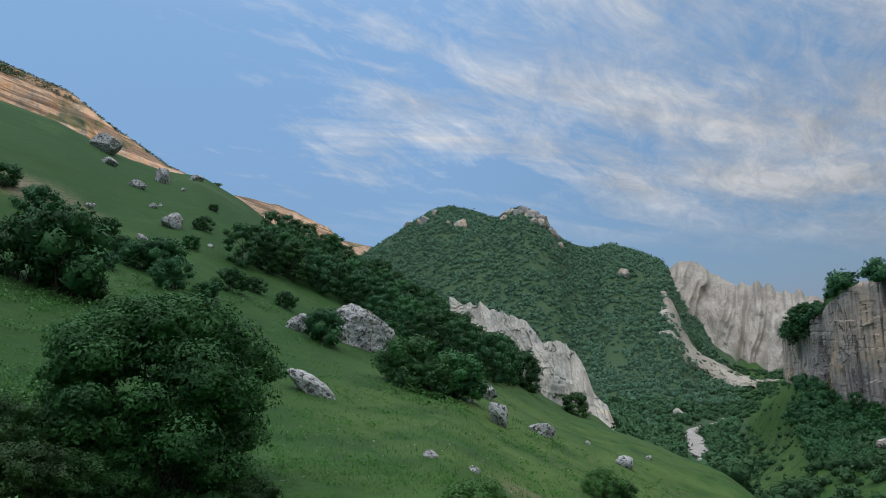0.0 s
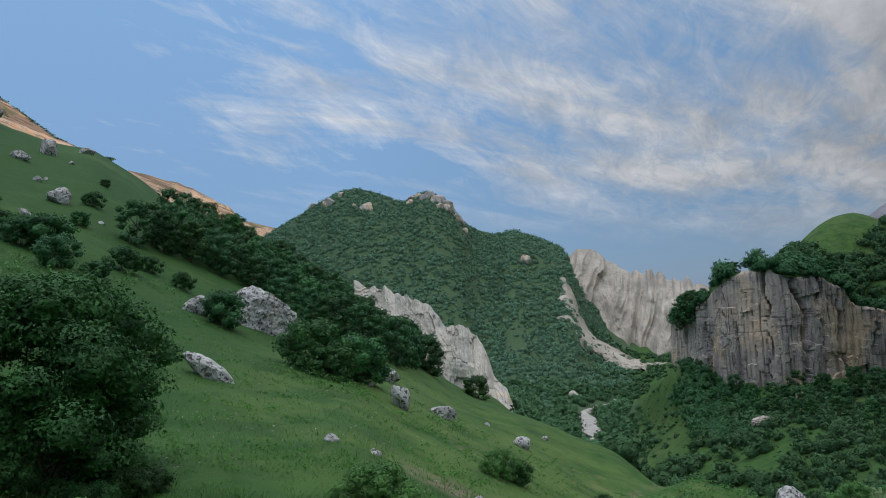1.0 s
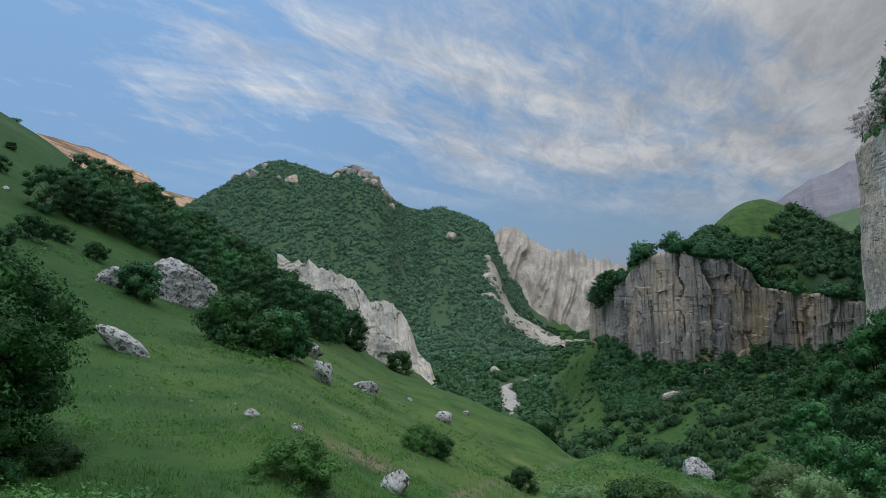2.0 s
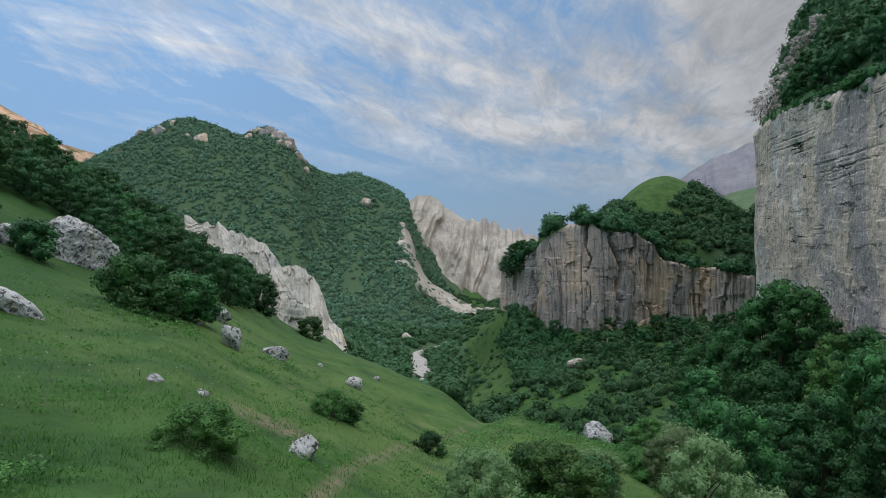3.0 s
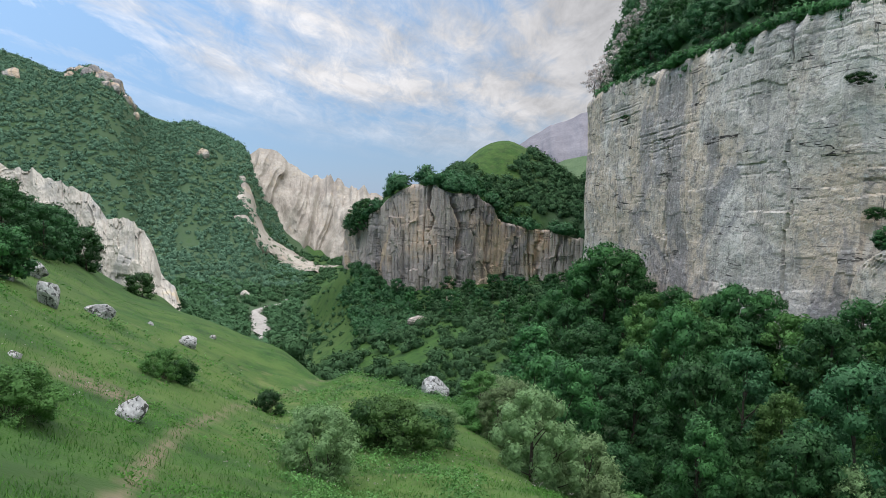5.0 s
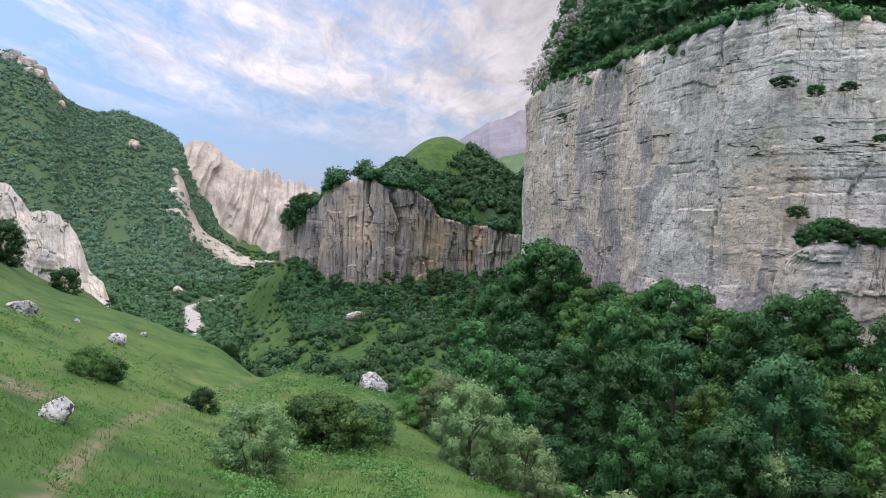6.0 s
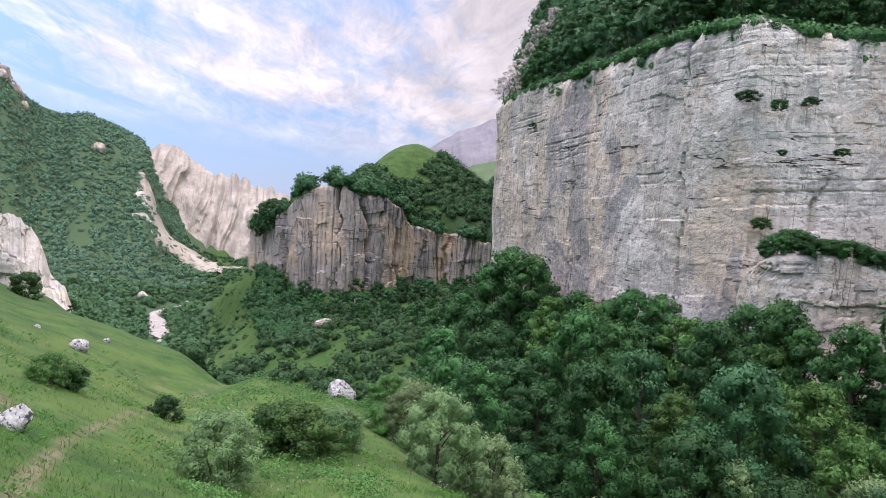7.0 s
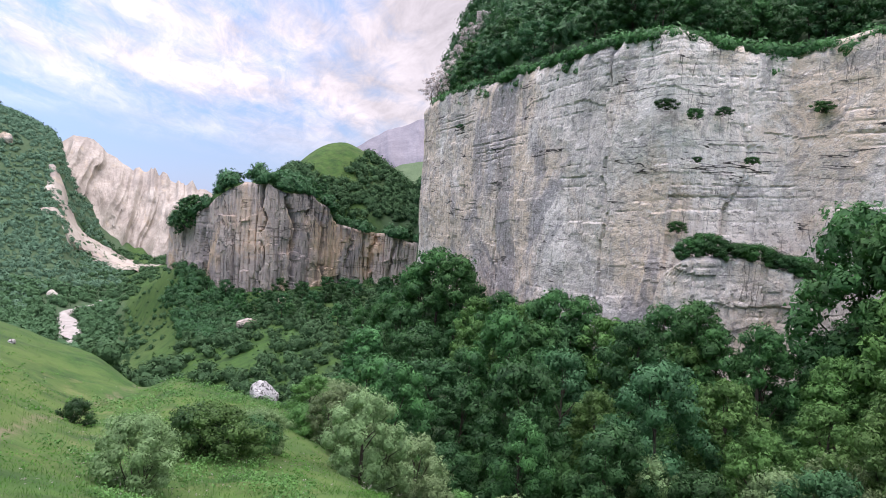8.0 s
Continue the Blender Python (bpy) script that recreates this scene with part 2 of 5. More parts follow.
def strata(nt, col, co):
    col = layer(nt, col, patches(nt, co, 1.0, 0.50, 0.55, (240, 240, 13), 6, 0.4, 0.75, 24), (0.11, 0.085, 0.065))
    col = layer(nt, col, patches(nt, co, 1.0, 0.53, 0.57, (120, 120, 5), 6, 0.4, 0.7, 24), (0.09, 0.07, 0.055))
    return layer(nt, col, patches(nt, co, 0.014, 0.55, 0.63, (1, 1, 1), 7, 0.6, 0.8), (0.06, 0.085, 0.035))


def marl(nt, col, co):
    col = layer(nt, col, patches(nt, co, 0.05, 0.5, 0.66, (1, 1, 0.5), 6, 0.5, 0.6), (0.24, 0.21, 0.185))
    return layer(nt, col, patches(nt, co, 0.1, 0.58, 0.7, (1, 1, 0.7), 5, 0.3, 0.5), (0.50, 0.40, 0.28))


def cream(nt, col, co):
    col = layer(nt, col, patches(nt, co, 0.14, 0.52, 0.64, (1, 1, 0.6), 6, 0.5, 0.7), (0.34, 0.335, 0.33))
    return layer(nt, col, patches(nt, co, 0.11, 0.55, 0.66, (1, 1, 0.5), 5, 0.4, 0.65), (0.62, 0.50, 0.31))


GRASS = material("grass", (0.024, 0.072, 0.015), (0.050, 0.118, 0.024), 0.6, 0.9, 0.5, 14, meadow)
BLADE = material("grass_blade", (0.050, 0.150, 0.028), (0.110, 0.245, 0.052), 0.5, 0.7, 0, 6, None, 0.35, 0.2, 0.5)
LEAF_DARK = material("leaf_dark", (0.015, 0.062, 0.021), (0.052, 0.165, 0.053), 0.6, 0.6, 1.0, 9, None, 0.45, 0.24, 0.25, 7.5)
LEAF_NEAR = material("leaf_near", (0.011, 0.046, 0.012), (0.044, 0.132, 0.030), 0.8, 0.6, 1.0, 9, None, 0.45, 0.24, 0.2, 17.0)
LEAF_MID = material("leaf_mid", (0.020, 0.080, 0.024), (0.070, 0.205, 0.058), 0.6, 0.6, 1.0, 9, None, 0.45, 0.24, 0.25, 7.5)
LEAF_LIGHT = material("leaf_light", (0.042, 0.118, 0.028), (0.120, 0.275, 0.072), 0.6, 0.6, 1.0, 9, None, 0.4, 0.24, 0.25, 11.0)
LEAF_GREY = material("leaf_grey", (0.115, 0.20, 0.080), (0.215, 0.33, 0.150), 0.6, 0.6, 0.9, 10, None, 0.4, 0.24, 0.3, 13.0)
# leaves of the far valley, lightened to carry the haze in their colour
LEAF_HAZED = material("leaf_hazed", (0.032, 0.084, 0.038), (0.088, 0.192, 0.086), 0.5, 0.8, 1.0, 7, None, 0.4, 0.1, 0.1, 5.0)
BLOSSOM = material("blossom", (0.45, 0.40, 0.38), (0.65, 0.58, 0.56), 0.6, 0.6, 0, 8, None, 0.3, 0.25, 0.2)
# distance haze is mixed into this green, making it paler and bluer
HAZED_SCRUB = material("scrub", (0.048, 0.108, 0.070), (0.115, 0.208, 0.128), 0.55, 0.95, 1.0, 5, None, 0.3, 0.05, 0.0, 1.8)
BARK = material("bark", (0.035, 0.028, 0.022), (0.10, 0.085, 0.07), 6, 0.9, 0.5)
CLIFF = material("limestone_cliff", (0.47, 0.435, 0.395), (0.75, 0.705, 0.65), 0.3, 0.9, 0.9, 18, limestone)
CLIFF_BROWN = material("brown_cliff", (0.36, 0.315, 0.285), (0.57, 0.495, 0.44), 0.15, 0.9, 0.9, 14, brown_rock)
CRAG = material("tan_crag", (0.20, 0.19, 0.175), (0.42, 0.395, 0.36), 0.25, 0.9, 0.9, 10, brown_rock)
PALE = material("pale_marl", (0.28, 0.25, 0.215), (0.47, 0.43, 0.375), 0.06, 0.95, 0.6, 10, marl)
WHITE_ROCK = material("white_limestone", (0.36, 0.33, 0.29), (0.57, 0.535, 0.475), 0.25, 0.9, 0.9, 10, cream)
BOULDER = material("lichened_limestone", (0.20, 0.20, 0.205), (0.56, 0.56, 0.56), 0.9, 0.9, 0.8, 9, lichen)
FAR_ROCK = material("far_rock", (0.27, 0.21, 0.155), (0.46, 0.37, 0.275), 0.012, 0.95, 0.4, 12, strata)
GRAVEL = material("river_gravel", (0.26, 0.245, 0.225), (0.42, 0.40, 0.37), 0.5, 0.9, 0.6, 8)
FAR_GREEN = material("far_meadow", (0.055, 0.10, 0.05), (0.10, 0.15, 0.075), 0.02, 0.9, 0.4, 14)
# grey rock tinted bluish, the haze being painted into the colour
HAZED_ROCK = material("hazed_grey_rock", (0.15, 0.145, 0.165), (0.24, 0.23, 0.25), 0.01, 0.95, 0.4, 12)

# ---- ground: one sheet, built ring by ring round the viewpoint ----
# terrain begin
def lattice(ix, iy, seed):
    h = (ix.astype(np.int64) * 374761393 + iy.astype(np.int64) * 668265263 + seed * 1442695041) & 0xFFFFFFFF
    h = ((h ^ (h >> 13)) * 1274126177) & 0xFFFFFFFF
    return ((h ^ (h >> 16)) & 0xFFFF) / 65535.0


def fbm(x, y, octaves=4, seed=1, gain=0.5):
    """Smooth value noise, about -1 to 1."""
    x, y = np.broadcast_arrays(np.asarray(x, float), np.asarray(y, float))
    out, amp, tot = np.zeros(x.shape), 1.0, 0.0
    for o in range(octaves):
        ix, iy = np.floor(x), np.floor(y)
        fx, fy = x - ix, y - iy
        fx, fy = fx * fx * (3 - 2 * fx), fy * fy * (3 - 2 * fy)
        a, b = lattice(ix, iy, seed + o), lattice(ix + 1, iy, seed + o)
        c, d = lattice(ix, iy + 1, seed + o), lattice(ix + 1, iy + 1, seed + o)
        out += amp * ((a + (b - a) * fx) * (1 - fy) + (c + (d - c) * fx) * fy - 0.5) * 2
        tot += amp
        amp *= gain
        x, y = x * 2.03 + 17.1, y * 2.03 + 5.7
    return out / tot


def at(az, r):
    """Plan place at a bearing (degrees to the right of ahead) and a distance."""
    a = np.radians(az)
    return np.sin(a) * r, np.cos(a) * r


def el(deg, r):
    return r * math.tan(math.radians(deg))


# Lines of the land, from near to far: bearing, distance, height above the eye.
FOOT = [(-180, 2.2, -1.7), (180, 2.2, -1.7)]
LIP = [(-180, 6, -1.7), (-60, 6, -2.2), (-31, 6, -2.3), (0, 6, -2.7), (15, 7, -3.6), (25, 8, -4.7), (78, 8, -4.7), (110, 7, -3), (180, 6, -1.7)]
NEAR = [(-180, 21, 2.1), (-90, 21, 6), (-60, 21, 3), (-31, 18, -2.1), (-20, 18, -3.45), (0, 18, -4.35), (15, 21, -7.35),
        (25, 27, -9.9), (40, 24, -9.84), (55, 20, -9.5), (78, 18, -8.5), (110, 15, -4), (180, 15, 1.5)]
SLOPE = [(-180, 56, 11.2), (-90, 52.5, 24), (-60, 52.5, 15), (-31, 45, 2.99), (-20, 48, 1.17), (-12, 51, -0.71), (-5, 52.5, -2.94),
         (1.4, 52.5, -4.96), (6.8, 54, -7.97), (13, 54, -10.89), (19, 54, -14.07), (22.9, 57, -15.17), (25, 61.5, -14.65),
         (28.6, 63, -16.06), (33, 63, -17.35), (36, 57.4, -18.43), (40, 45.6, -18.6), (50, 36, -20), (64, 36, -21), (78, 32, -19),
         (110, 30, -8), (180, 40, 8)]
BROW = [(-180, 126, 35), (-90, 195, 112.5), (-60, 195, 78), (-31.6, 195, 57.39), (-28, 195, 53.0), (-24, 195, 45.6),
        (-21, 195, 41.6), (-18.3, 192, 38.2), (-15.4, 189, 32.0), (-13.3, 187.5, 26.5), (-9.9, 180, 18.8),
        (-6.4, 172.5, 11.5), (-3, 165, 5.2), (0.5, 157.5, -1.6), (2.6, 142.5, -5.47), (7.1, 117, -12.3), (9, 105, -13.64),
        (11.3, 93, -13.73), (14, 85.5, -14.31), (17.4, 78, -15.16), (20, 72, -15.57), (22.9, 69, -17.46), (25, 73.5, -18.6),
        (28.6, 73.5, -19.8), (33, 73.5, -22.5), (36, 67.2, -25.9), (40, 55.2, -26.4), (50, 46, -23), (64, 44, -22.5), (78, 42, -20),
        (110, 50, 2), (180, 90, 25)]
SHELF = [(-180, 160, 50), (-90, 320, 140), (-60, 320, 110), (-31, 300, el(12.6, 300)), (-20, 290, el(8.5, 290)), (-10, 250, el(2, 250)),
         (0, 195, -14), (4, 172, -17), (11, 148, -19), (14, 155, -30), (17, 175, -41), (20, 160, -39), (25, 125, -36), (30, 100, -32),
         (35, 85, -28), (40, 76, -25), (43, 72, -24), (50, 66, -22), (60, 60, -20.5), (78, 56, -18), (110, 90, 20), (180, 160, 50)]
VALLEY = [(-180, 300, 85), (-90, 600, 200), (-60, 600, 150), (-31, 600, el(13.8, 600)), (-20, 600, el(10, 600)), (-10, 450, el(2, 450)),
          (0, 330, -18), (7, 280, -34), (14, 260, -42), (18, 250, -43), (22, 300, -42.5), (24.5, 250, -33), (26.5, 219, -25),
          (28.5, 211, -25), (32, 207, -24), (36, 217, -23), (40, 220, -23), (43.3, 220, -23), (44.5, 140, -19), (46, 127, -18.5), (50, 110, -18),
          (54, 97, -18), (58, 88, -17), (62, 84, -16.5), (66, 87, -16), (70, 90, -15), (76, 86, -14), (85, 100, 0), (110, 160, 50),
          (180, 300, 85)]
CREST = [(-180, 700, 190), (-60, 960, 270), (-31.6, 960, el(15.6, 960)), (-20, 960, el(11.6, 960)), (-14, 800, el(8, 800)), (-8, 660, el(5.2, 660)), (-6.4, 650, el(6.0, 650)),
         (-3.7, 620, el(7.5, 620)), (-0.4, 600, el(9.1, 600)), (0.9, 600, el(9.35, 600)), (3.2, 590, el(8.6, 590)), (4.6, 580, el(7.9, 580)),
         (5.6, 575, el(8.65, 575)), (6.6, 575, el(8.8, 575)), (7.9, 570, el(7.7, 570)), (9.0, 567, el(6.4, 567)), (10.0, 565, el(5.3, 565)), (11.4, 560, el(4.95, 560)), (13.0, 560, el(5.4, 560)),
         (15.1, 560, el(4.3, 560)), (17.2, 560, el(3.5, 560)), (17.5, 505, el(1.5, 505)), (18.2, 485, el(-0.7, 485)), (19.0, 465, el(-2.3, 465)), (20.0, 450, el(-3.7, 450)), (21.6, 440, el(-4.8, 440)), (24.5, 440, -37), (26, 400, -33)]
CREST2 = [(26.8, 224, 0), (28.5, 214.5, 4.2), (31.4, 210.5, 4.6), (33.6, 215.5, 3.4), (35.3, 220, 1.6), (36.2, 221, -0.5), (37.1, 223, -5.6), (39.3, 224, -7.4), (41.4, 224, -8.8),
          (43.3, 223, -10.3), (44.6, 144, 19), (46, 129.5, 20.3), (50, 112.5, 20.8), (54, 99.5, 20.8), (58, 91, 21), (62, 87, 20.4), (66, 89.5, 19.6),
          (70, 92.5, 19.6), (76, 88.5, 20.4), (85, 120, 42), (110, 330, 190), (180, 700, 190)]
UPPER = [(-180, 760, 192), (-60, 1000, 280), (-31.6, 1000, el(15.2, 1000)), (-20, 1000, el(11.0, 1000)), (-8, 700, el(4.6, 700)), (-0.4, 635, 94), (8, 605, 70), (17, 590, 30),
         (18.8, 500, -4), (20.1, 480, -26), (24.5, 470, -37), (26, 430, -33), (27.5, 240, -2), (28.5, 226, 4.5), (31.4, 222, 5), (33.6, 230, 6), (37.1, 236, 4), (41.4, 236, 0), (43.3, 234, -2),
         (44.6, 162, el(8.6, 162)), (45.4, 158, el(10.1, 158)), (47.5, 150, el(12.7, 150)), (50, 138, el(14.2, 138)), (54, 121, 33), (58, 109, 30), (62, 104, 28),
         (66, 107, 27), (76, 105, 28), (85, 150, 60), (110, 360, 200), (180, 760, 192)]
BEHIND = [(-180, 1500, 200), (-60, 1300, 330), (-31.6, 1300, el(13, 1300)), (-20, 1300, el(9, 1300)), (-8, 950, 40), (0, 900, 50), (18, 900, 0), (25.5, 800, -20),
          (27.5, 320, -18), (31.4, 268, el(1.2, 268)), (33.6, 264, el(3.0, 264)), (35.3, 266, el(4.55, 266)), (37.1, 268, el(4.9, 268)), (39.3, 268, el(3.85, 268)),
          (41.4, 262, el(2.3, 262)), (43.3, 256, el(0.9, 256)), (44.6, 192, el(10, 192)), (45.4, 200, el(12.5, 200)), (47.5, 215, el(17, 215)), (52, 250, el(22, 250)),
          (60, 320, el(27, 320)), (75, 400, el(29, 400)), (95, 480, el(31, 480)), (130, 650, el(26, 650)), (180, 1500, 200)]
HORIZON = [(-180, 4700, 100), (-30, 4700, 100), (-10, 4700, -80), (60, 4700, -80), (90, 4700, 100), (180, 4700, 100)]

AZ = np.concatenate([np.arange(-180, -38, 2.0), np.arange(-38, 84, 0.45), np.arange(84, 180.5, 2.0)])
RAD = np.concatenate([[0.02, 0.3, 0.7], np.exp(np.linspace(math.log(1.2), math.log(4700), 310))])


def smooth_line(points):
    """Distance and height along a line of the land, at each bearing."""
    p = np.array(points)
    fine = np.arange(-184, 184.01, 0.1)
    w = np.exp(-0.5 * (np.arange(-12, 13) / 4.5) ** 2)
    w /= w.sum()
    out = []
    for k in (1, 2):
        v = np.interp(fine, p[:, 0], p[:, k])
        out.append(np.interp(AZ, fine, np.convolve(np.pad(v, 12, mode="edge"), w, "valid")))
    return out


def build_land():
    lines = [smooth_line(x) for x in (FOOT, LIP, NEAR, SLOPE, BROW, SHELF, VALLEY, CREST + CREST2, UPPER, BEHIND, HORIZON)]
    R = np.array([a for a, b in lines])
    Z = np.array([b for a, b in lines])
    lr = RAD
    h = np.diff(R, axis=0)
    d = np.diff(Z, axis=0) / h
    m = np.zeros_like(Z)
    a, b = d[:-1], d[1:]
    with np.errstate(divide="ignore", invalid="ignore"):
        m[1:-1] = np.where(a * b > 0, 2 * a * b / (a + b), 0)
    m[0], m[-1] = 0, d[-1]
    z = np.zeros((len(AZ), len(RAD)))
    for i in range(len(AZ)):
        k = np.clip(np.searchsorted(R[:, i], lr) - 1, 0, len(lines) - 2)
        s = np.clip((lr - R[k, i]) / h[k, i], 0, 1)
        z[i] = ((1 + 2 * s) * (1 - s) ** 2 * Z[k, i] + s * (1 - s) ** 2 * h[k, i] * m[k, i]
                + s * s * (3 - 2 * s) * Z[k + 1, i] + s * s * (s - 1) * h[k, i] * m[k + 1, i])
    A, Q = np.meshgrid(AZ, RAD, indexing="ij")
    X, Y = at(A, Q)
    # the grassy spur that runs down from the bluff to the river bed
    top = np.interp(A, [19.6, 20.7, 21.7, 22.8, 24.0, 25.2, 26.6, 28.4, 30.5], [-46, -40.5, -35, -29.5, -23.5, -19.5, -20.5, -26, -33])
    line = np.interp(A, [19.6, 20.7, 22.8, 24.0, 25.2, 26.6, 28.4, 30.5], [274, 266, 246, 236, 225, 213, 204, 201])
    spur = top - np.where(Q < line, 0.42 * (line - Q), 0.8 * (Q - line)) - 60 * np.clip((18.6 - A) / 1.0, 0, 1) - 60 * np.clip((A - 30.5) / 2, 0, 1)
    z = np.where(np.abs(A - 25) < 8, 0.5 * (z + spur + np.sqrt((z - spur) ** 2 + 6)), z)
    rough = np.clip((Q - 2) / 10, 0, 1)
    z += rough * (0.22 * fbm(X / 5, Y / 5, 4, 3) + 0.05 * fbm(X / 0.9, Y / 0.9, 2, 9))
    z += np.clip((Q - 15) / 40, 0, 1) * 0.45 * fbm(X / 17, Y / 17, 3, 21)
    z += np.clip((Q - 220) / 200, 0, 1) * 7.0 * fbm(X / 75, Y / 75, 5, 31) * np.clip((25 - A) / 4, 0.12, 1)
    z += np.clip((Q - 600) / 900, 0, 1) * 25.0 * fbm(X / 300, Y / 300, 5, 41) * np.clip(np.abs(A - 22) / 20 - 0.4, 0, 1)
    return z


LAND = build_land() + EYE


def land_z(az, r):
    """Height of the ground at a bearing and distance."""
    az, r = np.broadcast_arrays(np.asarray(az, float), np.asarray(r, float))
    i = np.clip(np.searchsorted(AZ, az) - 1, 0, len(AZ) - 2)
    j = np.clip(np.searchsorted(RAD, r) - 1, 0, len(RAD) - 2)
    u = np.clip((az - AZ[i]) / (AZ[i + 1] - AZ[i]), 0, 1)
    v = np.clip((r - RAD[j]) / (RAD[j + 1] - RAD[j]), 0, 1)
    return (LAND[i, j] * (1 - u) + LAND[i + 1, j] * u) * (1 - v) + (LAND[i, j + 1] * (1 - u) + LAND[i + 1, j + 1] * u) * v


def spot(az, r, sink=0.0):
    x, y = at(az, r)
    return Vector((float(x), float(y), float(land_z(az, r)) - sink))


def polar(x, y):
    return np.degrees(np.arctan2(x, y)), np.hypot(x, y)
# terrain end


def mesh_from(name, verts, faces, mat, smooth=True, normals=None):
    """A mesh from arrays of places and of equal-sided faces."""
    verts, faces = np.asarray(verts, np.float32), np.asarray(faces, np.int32)
    me = bpy.data.meshes.new(name)
    n = faces.shape[1]
    me.vertices.add(len(verts))
    me.vertices.foreach_set("co", verts.ravel())
    me.loops.add(faces.size)
    me.loops.foreach_set("vertex_index", faces.ravel())
    me.polygons.add(len(faces))
    me.polygons.foreach_set("loop_start", np.arange(0, faces.size, n, dtype=np.int32))
    me.polygons.foreach_set("use_smooth", np.full(len(faces), smooth))
    me.update(calc_edges=True)
    me.validate()
    me.materials.append(mat)
    if normals is not None:
        me.normals_split_custom_set_from_vertices(normals.astype(np.float32))
    return me


def grid_faces(nu, nv, loop=False):
    """Quads of a grid of nu by nv places; loop closes it along u."""
    i, j = np.meshgrid(np.arange(nu if loop else nu - 1), np.arange(nv - 1), indexing="ij")
    i, j = i.ravel(), j.ravel()
    k = (i + 1) % nu
    return np.stack([i * nv + j, k * nv + j, k * nv + j + 1, i * nv + j + 1], 1)


def part(name, me, parent, label=""):
    ob = new(name, me)
    ob.parent = parent
    if label:
        tagged(ob, label)
    return ob


# the trodden path and bare soil on the slope: bearing, distance
PATH = [(7.4, 10.5), (9.1, 13.7), (10.3, 17.7), (12.4, 23.1), (16.1, 35.8), (19.6, 52), (22.9, 65.5), (24.6, 70)]
A, Q = np.meshgrid(AZ, RAD, indexing="ij")
X, Y = at(A, Q)
bare = np.zeros(A.shape)
pp = np.array([at(a, r) for a, r in PATH])
for (x0, y0), (x1, y1) in zip(pp[:-1], pp[1:]):
    s = np.clip(((X - x0) * (x1 - x0) + (Y - y0) * (y1 - y0)) / ((x1 - x0) ** 2 + (y1 - y0) ** 2), 0, 1)
    dist = np.hypot(X - x0 - s * (x1 - x0), Y - y0 - s * (y1 - y0)) + 0.2 * fbm(X / 0.7, Y / 0.7, 2, 5)
    bare = np.maximum(bare, 0.85 * np.clip(1.25 - dist / 0.24, 0, 1))
for a, r, w in ((7.0, 25.6, 1.7), (-30.0, 88, 6.0)):
    x, y = at(a, r)
    bare = np.maximum(bare, np.clip(1.3 - np.hypot(X - x, Y - y) / w - 0.5 * fbm(X / w, Y / w, 3, 8), 0, 0.9))
wooded = np.clip((Q - np.interp(A, [-10, 0, 7, 10, 14, 20], [400, 330, 190, 150, 110, 100])) / 20, 0, 1) * (A > -10) * (A < 21.5) * (Q < 900)
wooded = np.maximum(wooded, np.clip((A - 38) / 3, 0, 1) * np.clip((Q - 40) / 6, 0, 1) * (Q < 900) * (A < 120))
# where the left slope's shade is put into the grass colour
slope_shade = np.clip((1 - X + 9 * fbm(X / 9, Y / 9, 3, 71)) / 14, 0, 1) * np.clip((260 - Q) / 30, 0, 1)
dry = np.clip(1.45 - np.hypot((X - 13) / 15, (Y - 42) / 34) + 0.35 * fbm(X / 8, Y / 8, 3, 73), 0, 1)
dry = np.maximum(dry, 0.3 * np.clip((A - 18.5) / 1, 0, 1) * np.clip((27 - A) / 1.5, 0, 1) * np.clip((Q - 150) / 30, 0, 1) * (Q < 300))
dry = np.maximum(dry, 0.4 * np.clip((A - 32.5) / 2, 0, 1) * np.clip((41 - A) / 2, 0, 1) * np.clip((Q - 225) / 12, 0, 1) * (Q < 320))
gv = np.stack([X, Y, LAND], -1).reshape(-1, 3)
nr = len(RAD)
gf = grid_faces(len(AZ), nr)
ground_me = mesh_from("ground", gv, gf[:, ::-1], GRASS)
attr = ground_me.attributes.new("bare", "FLOAT", "POINT")
attr.data.foreach_set("value", bare.ravel().astype(np.float32))
attr = ground_me.attributes.new("wooded", "FLOAT", "POINT")
attr.data.foreach_set("value", wooded.ravel().astype(np.float32))
attr = ground_me.attributes.new("slope_shade", "FLOAT", "POINT")
attr.data.foreach_set("value", slope_shade.ravel().astype(np.float32))
attr = ground_me.attributes.new("dry", "FLOAT", "POINT")
attr.data.foreach_set("value", dry.ravel().astype(np.float32))
ground = tagged(new("ground", ground_me), "green grassy mountain slopes with a trodden earth path", "ground", kind="structure")


# ---- rock: cliffs, fins and far ridges ----
def resample(points, n):
    """n even places along a line of (x, y, ...) points, eased at the corners."""
    p = np.array(points, float)
    d = np.concatenate([[0], np.cumsum(np.hypot(*np.diff(p[:, :2], axis=0).T))])
    s = np.linspace(0, d[-1], n)
    return np.stack([np.interp(s, d, p[:, k]) for k in range(p.shape[1])], 1), s


def bedding(s, z, seed, thick, depth):
    """Ledges: each bed stands out by its own amount, and the amounts change along the face."""
    zz = z + 0.25 * thick * fbm(s / 14, z / 9, 3, seed) - 0.03 * s
    k = np.floor(zz / thick)
    f = zz / thick - k
    block = np.floor(s / (thick * 4.2) + lattice(k, k * 0, seed) * 9)
    out = 0.45 * depth * (lattice(k, block, seed + 5) - 0.5)
    return out - depth * 0.9 * np.exp(-(np.minimum(f, 1 - f) / 0.09) ** 2) * (lattice(k, np.floor(s / (thick * 7)), seed + 6) > 0.45)


